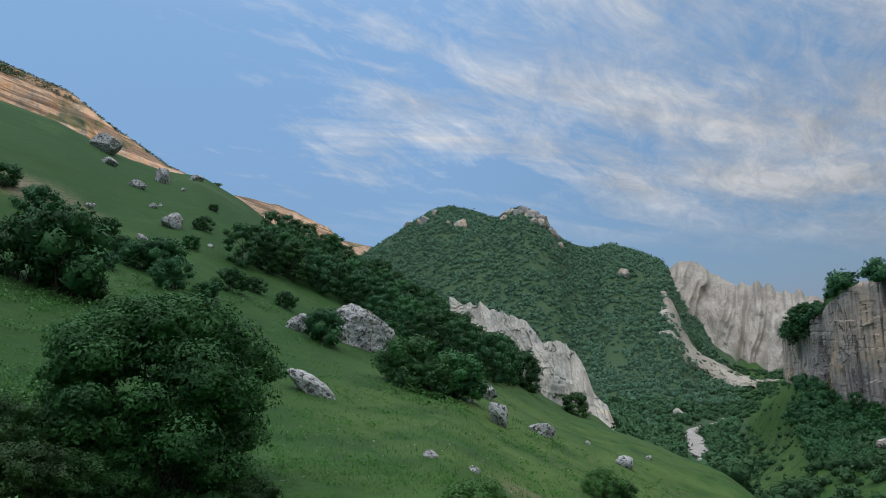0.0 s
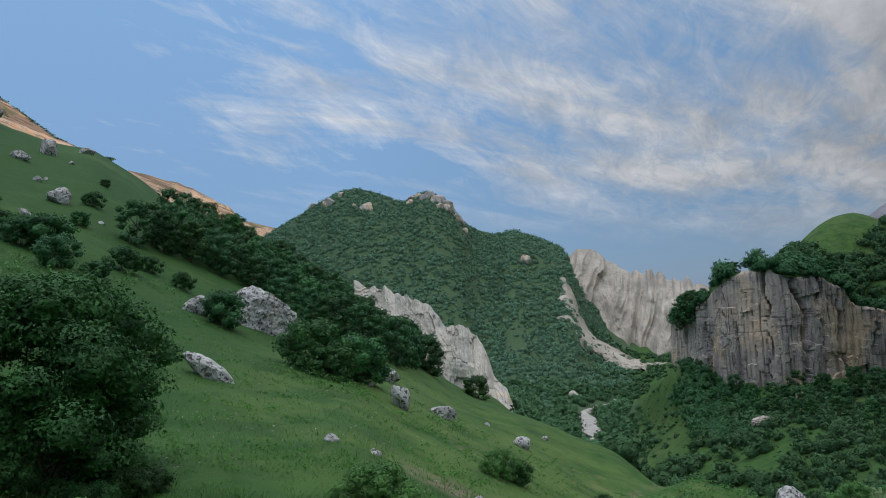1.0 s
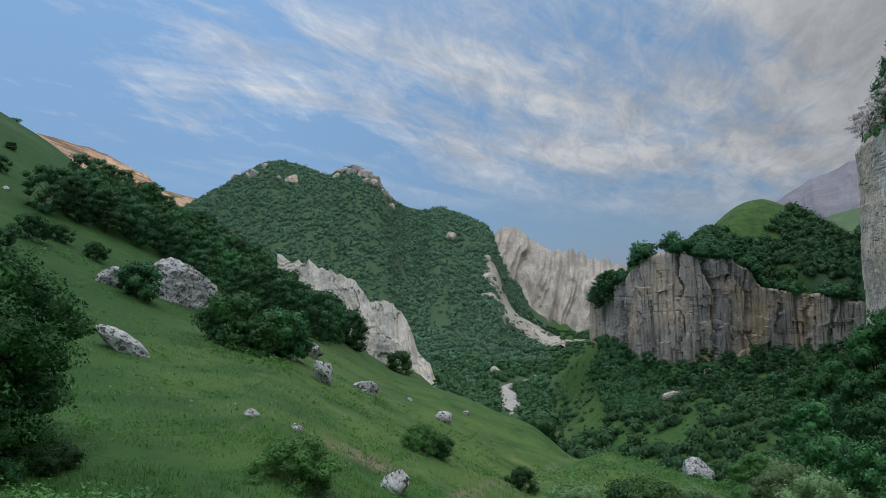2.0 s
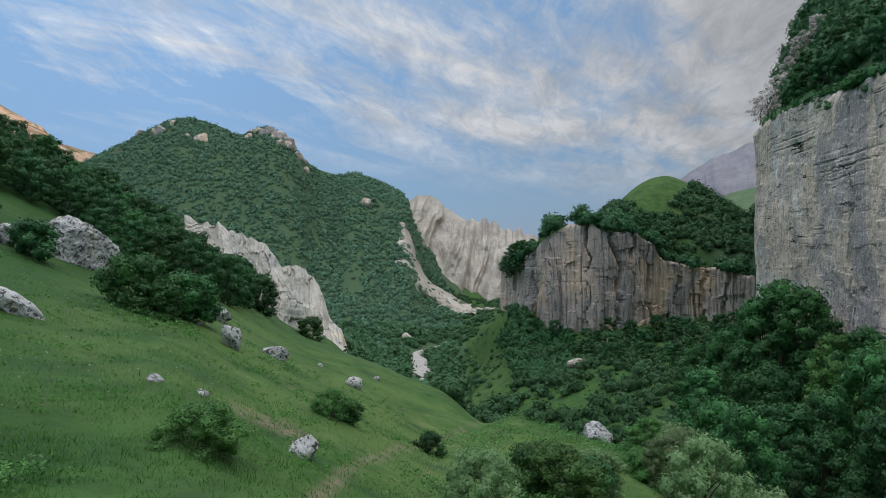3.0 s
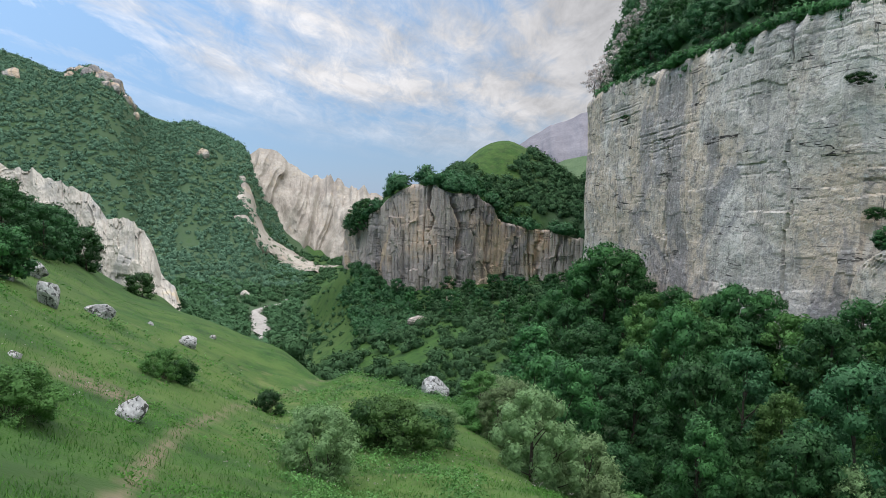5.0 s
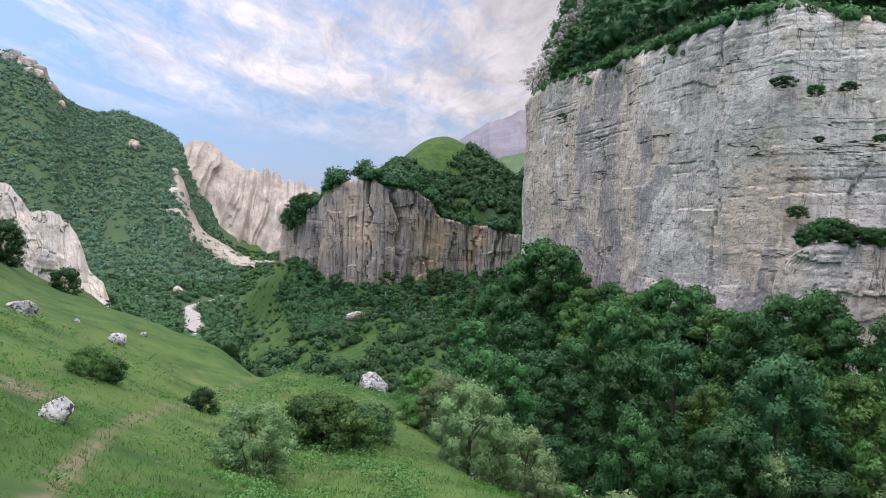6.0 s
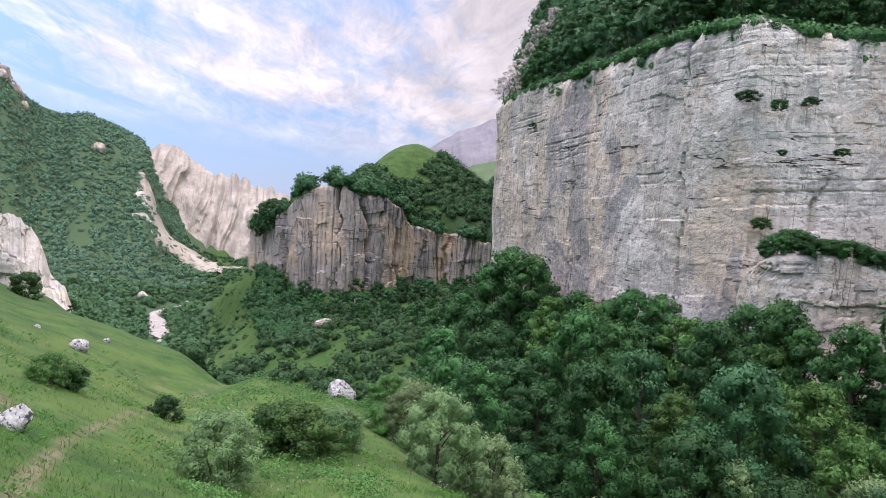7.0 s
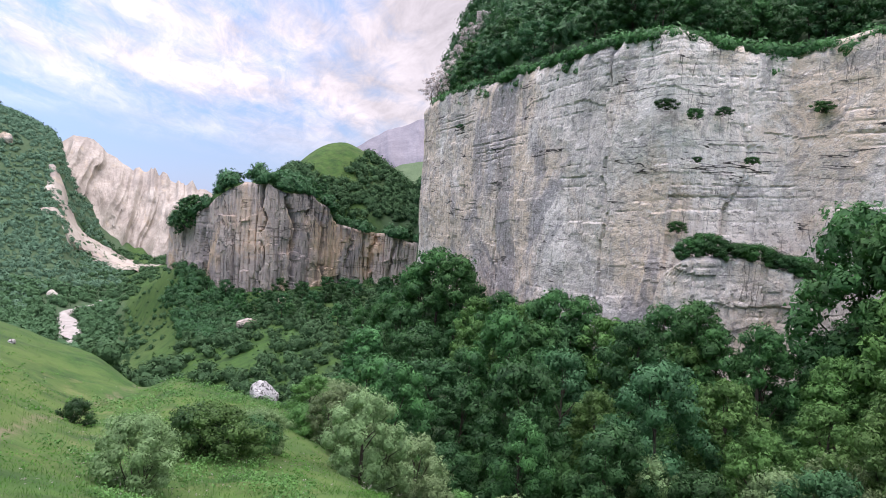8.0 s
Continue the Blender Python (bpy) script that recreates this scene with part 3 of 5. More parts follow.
def columns(S, Z, wide, tall, seed):
    """Upright blocks of uneven width and height: which block each place lies in, and how far it is from the joint."""
    warp = S + 0.3 * wide * fbm(S / (wide * 1.7), Z / (wide * 9), 3, seed + 1) + 0.10 * wide * fbm(Z / (wide * 0.8), S / (wide * 4), 3, seed + 2)
    k = np.floor(warp / wide)
    f = warp / wide - k
    row = np.floor(Z / tall + 1.7 * lattice(k, k * 0, seed + 3) + 0.15 * fbm(S / wide, Z / tall, 2, seed + 4))
    return lattice(k, row, seed + 5) - 0.5, np.minimum(f, 1 - f) * wide, lattice(k, row, seed + 6)


def rock_wall(name, plan, nu, nv, mat, seed, thick, depth, bulge, cracks=(), lean=0.0, cap=6.0, blocks=0.3, block_wide=7.5, block_tall=9.0):
    """A standing rock face. plan: bearing, distance, base and top height above the eye, along the foot. cracks: bearing, width, depth."""
    pts = [(*at(a, r), b, t) for a, r, b, t in plan]
    p, s = resample(pts, nu)
    tang = np.gradient(p[:, :2], axis=0)
    tang /= np.linalg.norm(tang, axis=1)[:, None]
    w = np.exp(-0.5 * (np.arange(-6, 7) / 2.5) ** 2)
    tang = np.stack([np.convolve(np.pad(tang[:, k], 6, mode="edge"), w / w.sum(), "valid") for k in (0, 1)], 1)
    nrm = np.stack([tang[:, 1], -tang[:, 0]], 1)
    toward = -p[:, :2] / np.linalg.norm(p[:, :2], axis=1)[:, None]
    if (nrm * toward).sum() < 0:
        nrm = -nrm
    v = np.linspace(0, 1, nv)
    S, V = np.meshgrid(s, v, indexing="ij")
    top = p[:, 3] + 0.5 * fbm(s / 4, s * 0, 4, seed + 2) + 0.5 * np.floor(2.4 * fbm(s / 9, s * 0 + 4, 2, seed + 3))
    Zr = p[:, 2][:, None] * (1 - V) + top[:, None] * V
    out = bulge * fbm(S / 24, Zr / 26, 3, seed + 11) + 0.4 * bulge * fbm(S / 7, Zr / 7, 4, seed + 12)
    # beds break through in patches, most of all near the top
    beds = np.clip(-0.4 + 2.3 * fbm(S / 16, Zr / 5, 4, seed + 31) + 1.4 * (V - 0.6), 0.02, 1)
    out += beds * (bedding(S, Zr, seed, thick, depth) + bedding(S * 1.3 + 50, Zr, seed + 40, thick * 0.45, depth * 0.4))
    out += 0.06 * fbm(S / 0.9, Zr / 0.6, 3, seed + 13)
    for size, share in ((1.0, 1.0), (0.42, 0.5), (0.2, 0.25)):
        step, joint, pick = columns(S, Zr, block_wide * size, block_tall * size ** 0.8, seed + int(size * 100))
        out += 2.0 * blocks * share * step
        out -= 0.9 * blocks * share ** 0.5 * np.exp(-(joint / (0.10 + 0.16 * share)) ** 2) * (pick > 0.4)
    out += 0.12 * fbm(S / 2.6, Zr / 3.0, 4, seed + 16, 0.6)
    bearing = np.degrees(np.unwrap(np.arctan2(p[:, 0], p[:, 1])))
    for c, wide, deep in cracks:
        mid = s[np.argmin(np.abs(bearing - c))] + 1.6 * fbm(Zr / 8, Zr * 0, 4, int(c * 99)) + 0.5 * np.floor(3 * fbm(Zr / 5, Zr * 0 + 7, 2, int(c * 77)))
        out -= deep * np.exp(-((S - mid) / (wide * (1 + 0.8 * fbm(Zr / 3, Zr * 0 + c * 50, 2, 3)))) ** 2) * np.clip(0.9 + 1.5 * fbm(Zr / 7, Zr * 0 + c, 2, 9), 0.1, 1)
    out -= lean * V ** 2 * (p[:, 3] - p[:, 2])[:, None]
    out -= 0.8 * np.clip((V - 0.96) / 0.04, 0, 1) ** 2
    P = np.stack([p[:, 0][:, None] + nrm[:, 0][:, None] * out, p[:, 1][:, None] + nrm[:, 1][:, None] * out, Zr + EYE], -1)
    # the top turns back into the hill
    caps = []
    for k in (0.25, 0.6, 1.0):
        q = P[:, -1].copy()
        q[:, :2] -= nrm * cap * k
        q[:, 2] += -0.3 + 0.4 * fbm(s / 3, s * 0 + k * 9, 3, seed + 20) - 1.5 * k * k
        caps.append(q[:, None])
    P = np.concatenate([P, *caps], 1)
    me = mesh_from(name, P.reshape(-1, 3), grid_faces(nu, nv + 3), mat, False)
    return new(name, me)


def ridge(name, crest, front, back, foot, nu, nv, mat, seed, rough, ribs=0.0, steep=1.0, rib_width=20.0, jag=0.0, shear=0.0, blocky=0.0, jags=(0.4, 1, 1, 1)):
    """A hill or fin with a front and a back. crest: bearing, distance, height above the eye; front, back: how far its feet reach;
    foot: how far they lie below the crest line's own foot height."""
    pts = [(*at(a, r), z, f) for (a, r, z), f in zip(crest, foot)]
    p, s = resample(pts, nu)
    out = p[:, :2] / np.linalg.norm(p[:, :2], axis=1)[:, None]
    v = np.linspace(-1, 1, nv)
    S, V = np.meshgrid(s, v, indexing="ij")
    top = p[:, 2]
    h = (1 - np.abs(V)) ** steep
    fall = (top - p[:, 3])[:, None]
    Zr = p[:, 3][:, None] + fall * h
    # flutes wander and run together towards the top
    W = S + shear * fall * (1 - h) + 0.35 * rib_width * fbm(S / (rib_width * 1.6), V * 2.5, 3, seed + 5)
    off = np.where(V < 0, V * front, V * back)
    flute = 1 - 2 * np.abs(fbm(W / rib_width, V * 0.5, 2, seed + 7))
    small = 1 - 2 * np.abs(fbm(W / rib_width * 2.9 + 30, V * 0.9, 2, seed + 27))
    low = np.clip((1 - h) * 2.2, 0, 1) * (1.15 - 0.45 * (1 - h))
    off -= ribs * (flute + 0.55 * small * np.clip(0.6 + fbm(S / (rib_width * 3), V, 2, seed + 28), 0, 1)) * low * (V < 0)
    off += rough * fbm(S / (rib_width * 0.6), Zr / (rib_width * 0.6), 5, seed + 8) * np.clip(np.abs(V) * 5, 0.15, 1)
    if blocky:
        bx = S / (rib_width * 0.55) + 0.8 * fbm(S / 5, Zr / 5, 3, seed + 41)
        bz = Zr / (rib_width * 0.8) + 0.8 * fbm(S / 5 + 9, Zr / 5, 3, seed + 42) + 0.4 * lattice(np.floor(bx), bx * 0, seed)
        off += blocky * (lattice(np.floor(bx), np.floor(bz), seed + 43) - 0.5)
        bx, bz = bx * 2.3, bz * 2.6
        off += 0.45 * blocky * (lattice(np.floor(bx), np.floor(bz), seed + 44) - 0.5)
    Zr = Zr + rough * 0.35 * fbm(S / (rib_width * 0.5), V * 6, 4, seed + 9) * np.clip(np.abs(V) * 6, 0, 1)
    spire = np.interp(s / s[-1], [0, 0.25, 0.45, 1], jags) * jag * (np.clip(1 - 2.2 * np.abs(fbm(s / rib_width * 1.5, s * 0, 3, seed + 4)), -0.4, 1) - 0.3)
    Zr = Zr + spire[:, None] * h ** 4
    P = np.stack([p[:, 0][:, None] + out[:, 0][:, None] * off, p[:, 1][:, None] + out[:, 1][:, None] * off, Zr + EYE], -1)
    return new(name, mesh_from(name, P.reshape(-1, 3), grid_faces(nu, nv), mat, False))


def E_(deg, r):
    return el(deg, r)


# the great grey cliff
cliff_right = rock_wall(
    "limestone_cliff",
    [(44.6, 172, -20, 20), (43.6, 150, -21, 20), (43.1, 141, -21, 19.5), (44.0, 134, -21, 20), (46, 125, -20.5, 20.8), (50, 108, -20, 21.3), (54, 95, -20, 21.2),
     (58, 86.5, -19, 21.5), (62, 82.5, -18, 21), (66, 85, -18, 20), (70, 88, -18, 20), (76, 84, -17, 21), (82, 85, -14, 23)],
    660, 180, CLIFF, 5, 1.3, 0.30, 1.0, [(49.2, 0.2, 0.5), (57.6, 0.25, 0.7), (66.6, 0.25, 0.8)], 0.0, 6.0, 0.11, 6.5, 7.0)
tagged(cliff_right, "tall grey limestone cliff with bedded ledges and dark stains", "cliff", kind="structure")

# the brown bluff in the middle of the valley
cliff_mid = rock_wall(
    "brown_cliff",
    [(25.0, 256, -20, -13), (24.3, 240, -22, -10), (25.2, 229, -24, -6.5), (26.2, 219, -26, -4.2), (26.9, 214, -26, -2.2), (28.2, 206, -27, 3.4), (29.6, 203, -27, 5.4), (31.5, 201, -26, 5.0), (32.8, 203, -25, 3.6),
     (34.6, 207, -25, 2.9), (36.2, 211, -25, 0.2), (36.8, 214, -25, -4.8), (38.7, 216, -26, -6.7), (41.7, 216, -28, -8.2), (44, 218, -30, -10)],
    440, 110, CLIFF_BROWN, 17, 2.2, 0.4, 0.8,
    [(26.9, 0.8, 2.0), (31.3, 0.42, 2.6), (33.5, 0.6, 3.0), (34.7, 0.35, 1.6), (35.9, 0.5, 2.0), (38.0, 0.4, 1.6), (39.6, 0.5, 1.8), (41.2, 0.4, 1.6)], 0.02, 6.0, 0.9, 7.0, 26.0)
tagged(cliff_mid, "reddish brown rock bluff split by vertical cracks", "cliff", kind="structure")

# eroded pale badlands at the head of the valley
badlands = ridge(
    "badlands",
    [(16.4, 548, E_(2.6, 548)), (17.3, 545, E_(3.3, 545)), (17.9, 543, E_(3.75, 543)), (19.2, 540, E_(3.65, 540)), (20.2, 535, E_(2.6, 535)), (21.6, 530, E_(1.7, 530)),
     (22.6, 525, E_(1.6, 525)), (23.8, 520, E_(1.7, 520)), (24.9, 515, E_(1.15, 515)), (25.4, 512, E_(0.5, 512)), (25.9, 510, E_(1.2, 510)), (28, 500, E_(-0.6, 500))],
    75, 60, [-8, -12, -18, -30, -40, -46, -48, -48, -48, -46, -44, -40], 460, 90, PALE, 23, 4.2, 13.0, 0.95, 14.0, 4.6, 0.35, 0.0, (0.05, 0.12, 0.9, 1))
tagged(badlands, "pale beige eroded badlands with fluted spires", "badlands", kind="structure")


def drape(name, line, n, across, lift, mat, seed):
    """A strip laid over the land: bearing, distance and half width along its middle."""
    p, s = resample([(*at(a, r), w) for a, r, w in line], n)
    d = np.gradient(p[:, :2], axis=0)
    d /= np.linalg.norm(d, axis=1)[:, None]
    v = np.linspace(-1, 1, across)
    w = p[:, 2][:, None] * (v[None] + 0.35 * fbm(s / 9, s * 0, 3, seed)[:, None] + 0.5 * v[None] * fbm(s / 6, s * 0 + 9, 4, seed)[:, None])
    x, y = p[:, 0][:, None] - d[:, 1][:, None] * w, p[:, 1][:, None] + d[:, 0][:, None] * w
    z = land_z(*polar(x, y)) + lift * (1 - v[None] ** 4) - 0.2 * lift + 0.3 * lift * fbm(x / 2.5, y / 2.5, 4, seed + 1)
    return new(name, mesh_from(name, np.stack([x, y, z], -1).reshape(-1, 3), grid_faces(n, across), mat))


scree = drape("scree_slope", [(16.6, 440, 2), (17.2, 430, 5), (17.8, 418, 13), (18.5, 414, 22), (19.2, 412, 27), (20.0, 410, 26), (20.8, 402, 20), (21.5, 389, 11), (21.9, 380, 4)], 170, 31, 2.2, PALE, 29)
tagged(scree, "pale scree band on the green mountainside", "scree", kind="structure")

# the sunlit rock band above the left slope
cliff_left = ridge(
    "sunlit_crag",
    [(-60, 1050, E_(27, 1050)), (-45, 1040, E_(24, 1040)), (-36, 1030, E_(21.0, 1030)), (-31.7, 1020, E_(19.4, 1020)), (-27.5, 1010, E_(17.9, 1010)), (-24.5, 1000, E_(15.6, 1000)),
     (-20.7, 990, E_(12.9, 990)), (-18, 985, E_(11.6, 985)), (-14, 980, E_(9, 980))],
    95, 220, [180, 190, 205, 215, 225, 215, 180, 150, 120], 260, 70, FAR_ROCK, 37, 9.0, 10.0, 0.8, 45.0, 3.0)
tagged(cliff_left, "steep tan rock face catching the last sun", "cliff", kind="structure")
far_orange = ridge(
    "far_sunlit_ridge",
    [(-16, 2300, E_(11, 2300)), (-12.5, 2300, E_(10.0, 2300)), (-10.2, 2300, E_(9.0, 2300)), (-9, 2300, E_(8.2, 2300)), (-7.8, 2300, E_(7.2, 2300)), (-6, 2300, E_(6.6, 2300)),
     (-3, 2300, E_(6.0, 2300)), (2, 2300, E_(4.5, 2300))],
    330, 500, [60, 60, 60, 60, 60, 60, 60, 60], 160, 50, FAR_ROCK, 43, 22.0, 30.0, 0.9, 120.0, 6.0)
tagged(far_orange, "distant ridge glowing orange in the low sun", "mountain", kind="structure")
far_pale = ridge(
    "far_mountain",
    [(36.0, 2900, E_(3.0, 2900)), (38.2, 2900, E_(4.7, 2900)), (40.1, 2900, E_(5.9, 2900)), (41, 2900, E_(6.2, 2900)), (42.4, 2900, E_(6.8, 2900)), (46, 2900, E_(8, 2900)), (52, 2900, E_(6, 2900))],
    500, 600, [-20, 0, 20, 20, 20, 20, 20], 180, 50, HAZED_ROCK, 47, 25.0, 40.0, 0.75, 140.0, 8.0)
tagged(far_pale, "distant bare grey mountain with evening haze tinted into its rock", "mountain", kind="structure")
far_meadow = ridge(
    "far_green_hill",
    [(38.0, 1500, E_(1.0, 1500)), (39.8, 1500, E_(2.6, 1500)), (41.5, 1500, E_(3.5, 1500)), (43, 1500, E_(3.8, 1500)), (48, 1500, E_(4.5, 1500))],
    300, 300, [-20, -20, -20, -20, -20], 80, 30, FAR_GREEN, 53, 6.0, 6.0, 1.0, 80.0, 1.0)
tagged(far_meadow, "distant pale green meadow hill", "hill", kind="structure")

# hidden ridge, added only to keep the low sun off the green mountain
shoulder = ridge(
    "sun_block_ridge",
    [(46.5, 1750, E_(7.5, 1750)), (49, 1750, E_(10.5, 1750)), (52, 1750, 500), (60, 1750, 590), (75, 1750, 600), (95, 1700, 590), (120, 1700, 520)],
    500, 500, [40, 60, 80, 80, 80, 80, 80], 120, 40, FAR_GREEN, 59, 15.0, 10.0, 1.0, 120.0, 4.0)
tagged(shoulder, "unseen green ridge behind the cliff, added to block the low sun", "mountain", kind="structure")

# the white fin of rock below the wood
fin = ridge(
    "white_rock_fin",
    [(0.3, 178, E_(2.2, 178)), (1.6, 175, E_(1.8, 175)), (2.5, 172, E_(1.5, 172)), (3.2, 170, E_(1.5, 170)), (4.0, 167, E_(0.65, 167)), (5.1, 164, E_(0.65, 164)), (6.2, 161, E_(0.05, 161)), (7.3, 157, E_(-1.7, 157)),
     (8.6, 153, E_(-2.0, 153)), (9.5, 150, E_(-2.4, 150)), (10.4, 147, E_(-4.1, 147)), (10.9, 146, E_(-5.7, 146)), (11.8, 143, E_(-6.9, 143)), (12.4, 141, E_(-8.6, 141))],
    10, 12, [-14, -16, -18, -19, -21, -22, -23, -24, -24, -24, -24, -24, -24, -24], 300, 90, WHITE_ROCK, 61, 1.1, 0.7, 0.55, 6.5, 1.3, 0.1, 1.3, (1, 1, 1, 1))
tagged(fin, "jagged white limestone fin below the wood", "rock outcrop")


def boulder(name, az, r, size, seed, label, mat=None, sink=0.25, turn=0.0, tilt=0.0, sharp=9):
    """A weathered boulder with flat broken faces. size: width, depth, height in metres."""
    bm = bmesh.new()
    bmesh.ops.create_icosphere(bm, subdivisions=5 if 4.5 < max(size) < 7 else 4, radius=1.0)
    rnd = random.Random(seed)
    cuts = [(Vector((rnd.gauss(0, 1), rnd.gauss(0, 1), rnd.gauss(0.2, 0.8))).normalized(), rnd.uniform(0.58, 0.85) if sharp > 5 else rnd.uniform(0.72, 0.92)) for _ in range(sharp)]
    off = Vector((seed * 3.7, seed * 1.9, 0))
    for v in bm.verts:
        c = v.co
        for n, d in cuts:
            over = c.dot(n) - d
            if over > 0:
                c = c - n * over * 0.97
        c = c * (1 + 0.10 * noise.fractal(c * 1.4 + off, 0.7, 2.1, 4) + 0.05 * noise.fractal(c * 6 + off, 0.8, 2.0, 4))
        pit = noise.noise(c * 9 + off)
        c = c * (1 - 0.05 * max(0.0, pit - 0.15))
        v.co = Vector((c.x * size[0] / 2, c.y * size[1] / 2, c.z * size[2] / 2))
    me = bpy.data.meshes.new(name)
    bm.to_mesh(me)
    bm.free()
    me.materials.append(mat or BOULDER)
    ob = new(name, me)
    ob.matrix_world = Matrix.Translation(spot(az, r) + Vector((0, 0, size[2] * (0.5 - sink)))) @ pose(0, 0, 0, 0, tilt, turn)
    return tagged(ob, label, "rock")


# ---- plants ----
def halved(quads):
    """Four-sided faces as pairs of three-sided ones."""
    q = np.asarray(quads)
    return np.vstack([q[:, [0, 1, 2]], q[:, [0, 2, 3]]])


def leaves(centres, radii, per, size, rnd, flat=0.75, upward=0.35, cull=0.0):
    """Leaf sprays over round clumps: arrays of places and three-sided faces."""
    n = len(centres) * per
    c, rad = np.repeat(np.array(centres), per, 0), np.repeat(np.array(radii), per)
    d = rnd.normal(size=(n, 3))
    d /= np.linalg.norm(d, axis=1)[:, None]
    d[:, 2] = np.where(d[:, 2] < -0.35, -d[:, 2], d[:, 2])
    pos = c + d * (rad * (1.18 - 0.5 * rnd.uniform(0, 1, n) ** 1.3))[:, None] * np.array([1, 1, flat])
    nrm = d + rnd.normal(scale=0.5, size=(n, 3)) + np.array([0, 0, upward])
    nrm /= np.linalg.norm(nrm, axis=1)[:, None]
    a = np.cross(nrm, rnd.normal(size=(n, 3)))
    a /= np.linalg.norm(a, axis=1)[:, None]
    b = np.cross(nrm, a)
    s = (size * rnd.uniform(0.6, 1.35, n))[:, None]
    quad = np.stack([pos + a * s * 1.15, pos - a * s * 0.65 + b * s * 0.68, pos - a * s * 0.65 - b * s * 0.68], 1)
    if cull:
        # sprays buried inside a neighbouring clump are left out
        cc, rr = np.array(centres), np.array(radii)
        far = np.full(n, 9.0)
        own = np.repeat(np.arange(len(cc)), per)
        for k in range(len(cc)):
            q = np.linalg.norm((pos - cc[k]) / np.array([1, 1, flat]), axis=1) / rr[k]
            far = np.minimum(far, np.where(own == k, 9.0, q))
        quad, d = quad[far > cull], d[far > cull]
    shade = np.repeat(d, 3, 0) + rnd.normal(scale=0.32, size=(len(d) * 3, 3)) + np.array([0, 0, 0.15])
    return quad.reshape(-1, 3), np.arange(len(quad) * 3).reshape(-1, 3), shade / np.linalg.norm(shade, axis=1)[:, None]


def cores(centres, radii, flat, rnd, size=0.74):
    """The dense hearts of leaf clumps: uneven rounded lumps."""
    c, rad = np.array(centres), np.array(radii)
    n = len(c)
    grid = np.linspace(-1, 1, 3)
    shell, quads, seen = [], [], {}
    for axis in range(3):
        for sgn in (-1, 1):
            for i in range(2):
                for j in range(2):
                    q = []
                    for u, w in ((0, 0), (1, 0), (1, 1), (0, 1)):
                        p = [0.0, 0.0, 0.0]
                        p[axis], p[(axis + 1) % 3], p[(axis + 2) % 3] = sgn, grid[i + u], grid[j + w]
                        if tuple(p) not in seen:
                            seen[tuple(p)] = len(shell)
                            shell.append(p)
                        q.append(seen[tuple(p)])
                    quads.append(q if sgn > 0 else q[::-1])
    shell = np.array(shell)
    shell /= np.linalg.norm(shell, axis=1)[:, None]
    m = len(shell)
    turn = np.linalg.qr(rnd.normal(size=(n, 3, 3)))[0]
    turn[:, :, 0] *= np.sign(np.linalg.det(turn))[:, None]
    ball = np.einsum("kj,nij->nki", shell, turn)
    rough = ball.reshape(-1, 3) + np.array([0, 0, 0.1]) + rnd.normal(scale=0.42, size=(n * m, 3))
    v = ball * rnd.uniform(0.6, 1.25, (n, m, 1)) * size
    v = v * rad[:, None, None] * np.array([1, 1, flat]) + c[:, None]
    return v.reshape(-1, 3), (np.array(halved(quads))[None] + (np.arange(n) * m)[:, None, None]).reshape(-1, 3), rough / np.linalg.norm(rough, axis=1)[:, None]


def tube(points, radii, sides=6):
    """A tapered limb along points."""
    p = np.array(points, float)
    d = np.gradient(p, axis=0)
    d /= np.linalg.norm(d, axis=1)[:, None] + 1e-9
    ref = np.tile([0.31, 0.94, 0.12], (len(p), 1))
    a = np.cross(d, ref)
    a /= np.linalg.norm(a, axis=1)[:, None] + 1e-9
    b = np.cross(d, a)
    t = np.linspace(0, 2 * np.pi, sides, endpoint=False)
    ring = p[:, None] + (a[:, None] * np.cos(t)[:, None] + b[:, None] * np.sin(t)[:, None]) * np.array(radii)[:, None, None]
    v = ring.transpose(1, 0, 2).reshape(-1, 3)
    return v, grid_faces(sides, len(p), True), (ring - p[:, None]).transpose(1, 0, 2).reshape(-1, 3)


def join(pieces):
    """Several lots of places, faces and normals as one."""
    vs, fs, ns, o = [], [], [], 0
    for v, f, n in pieces:
        vs.append(v), fs.append(f + o), ns.append(n)
        o += len(v)
    return np.vstack(vs), np.vstack(fs), np.vstack(ns)


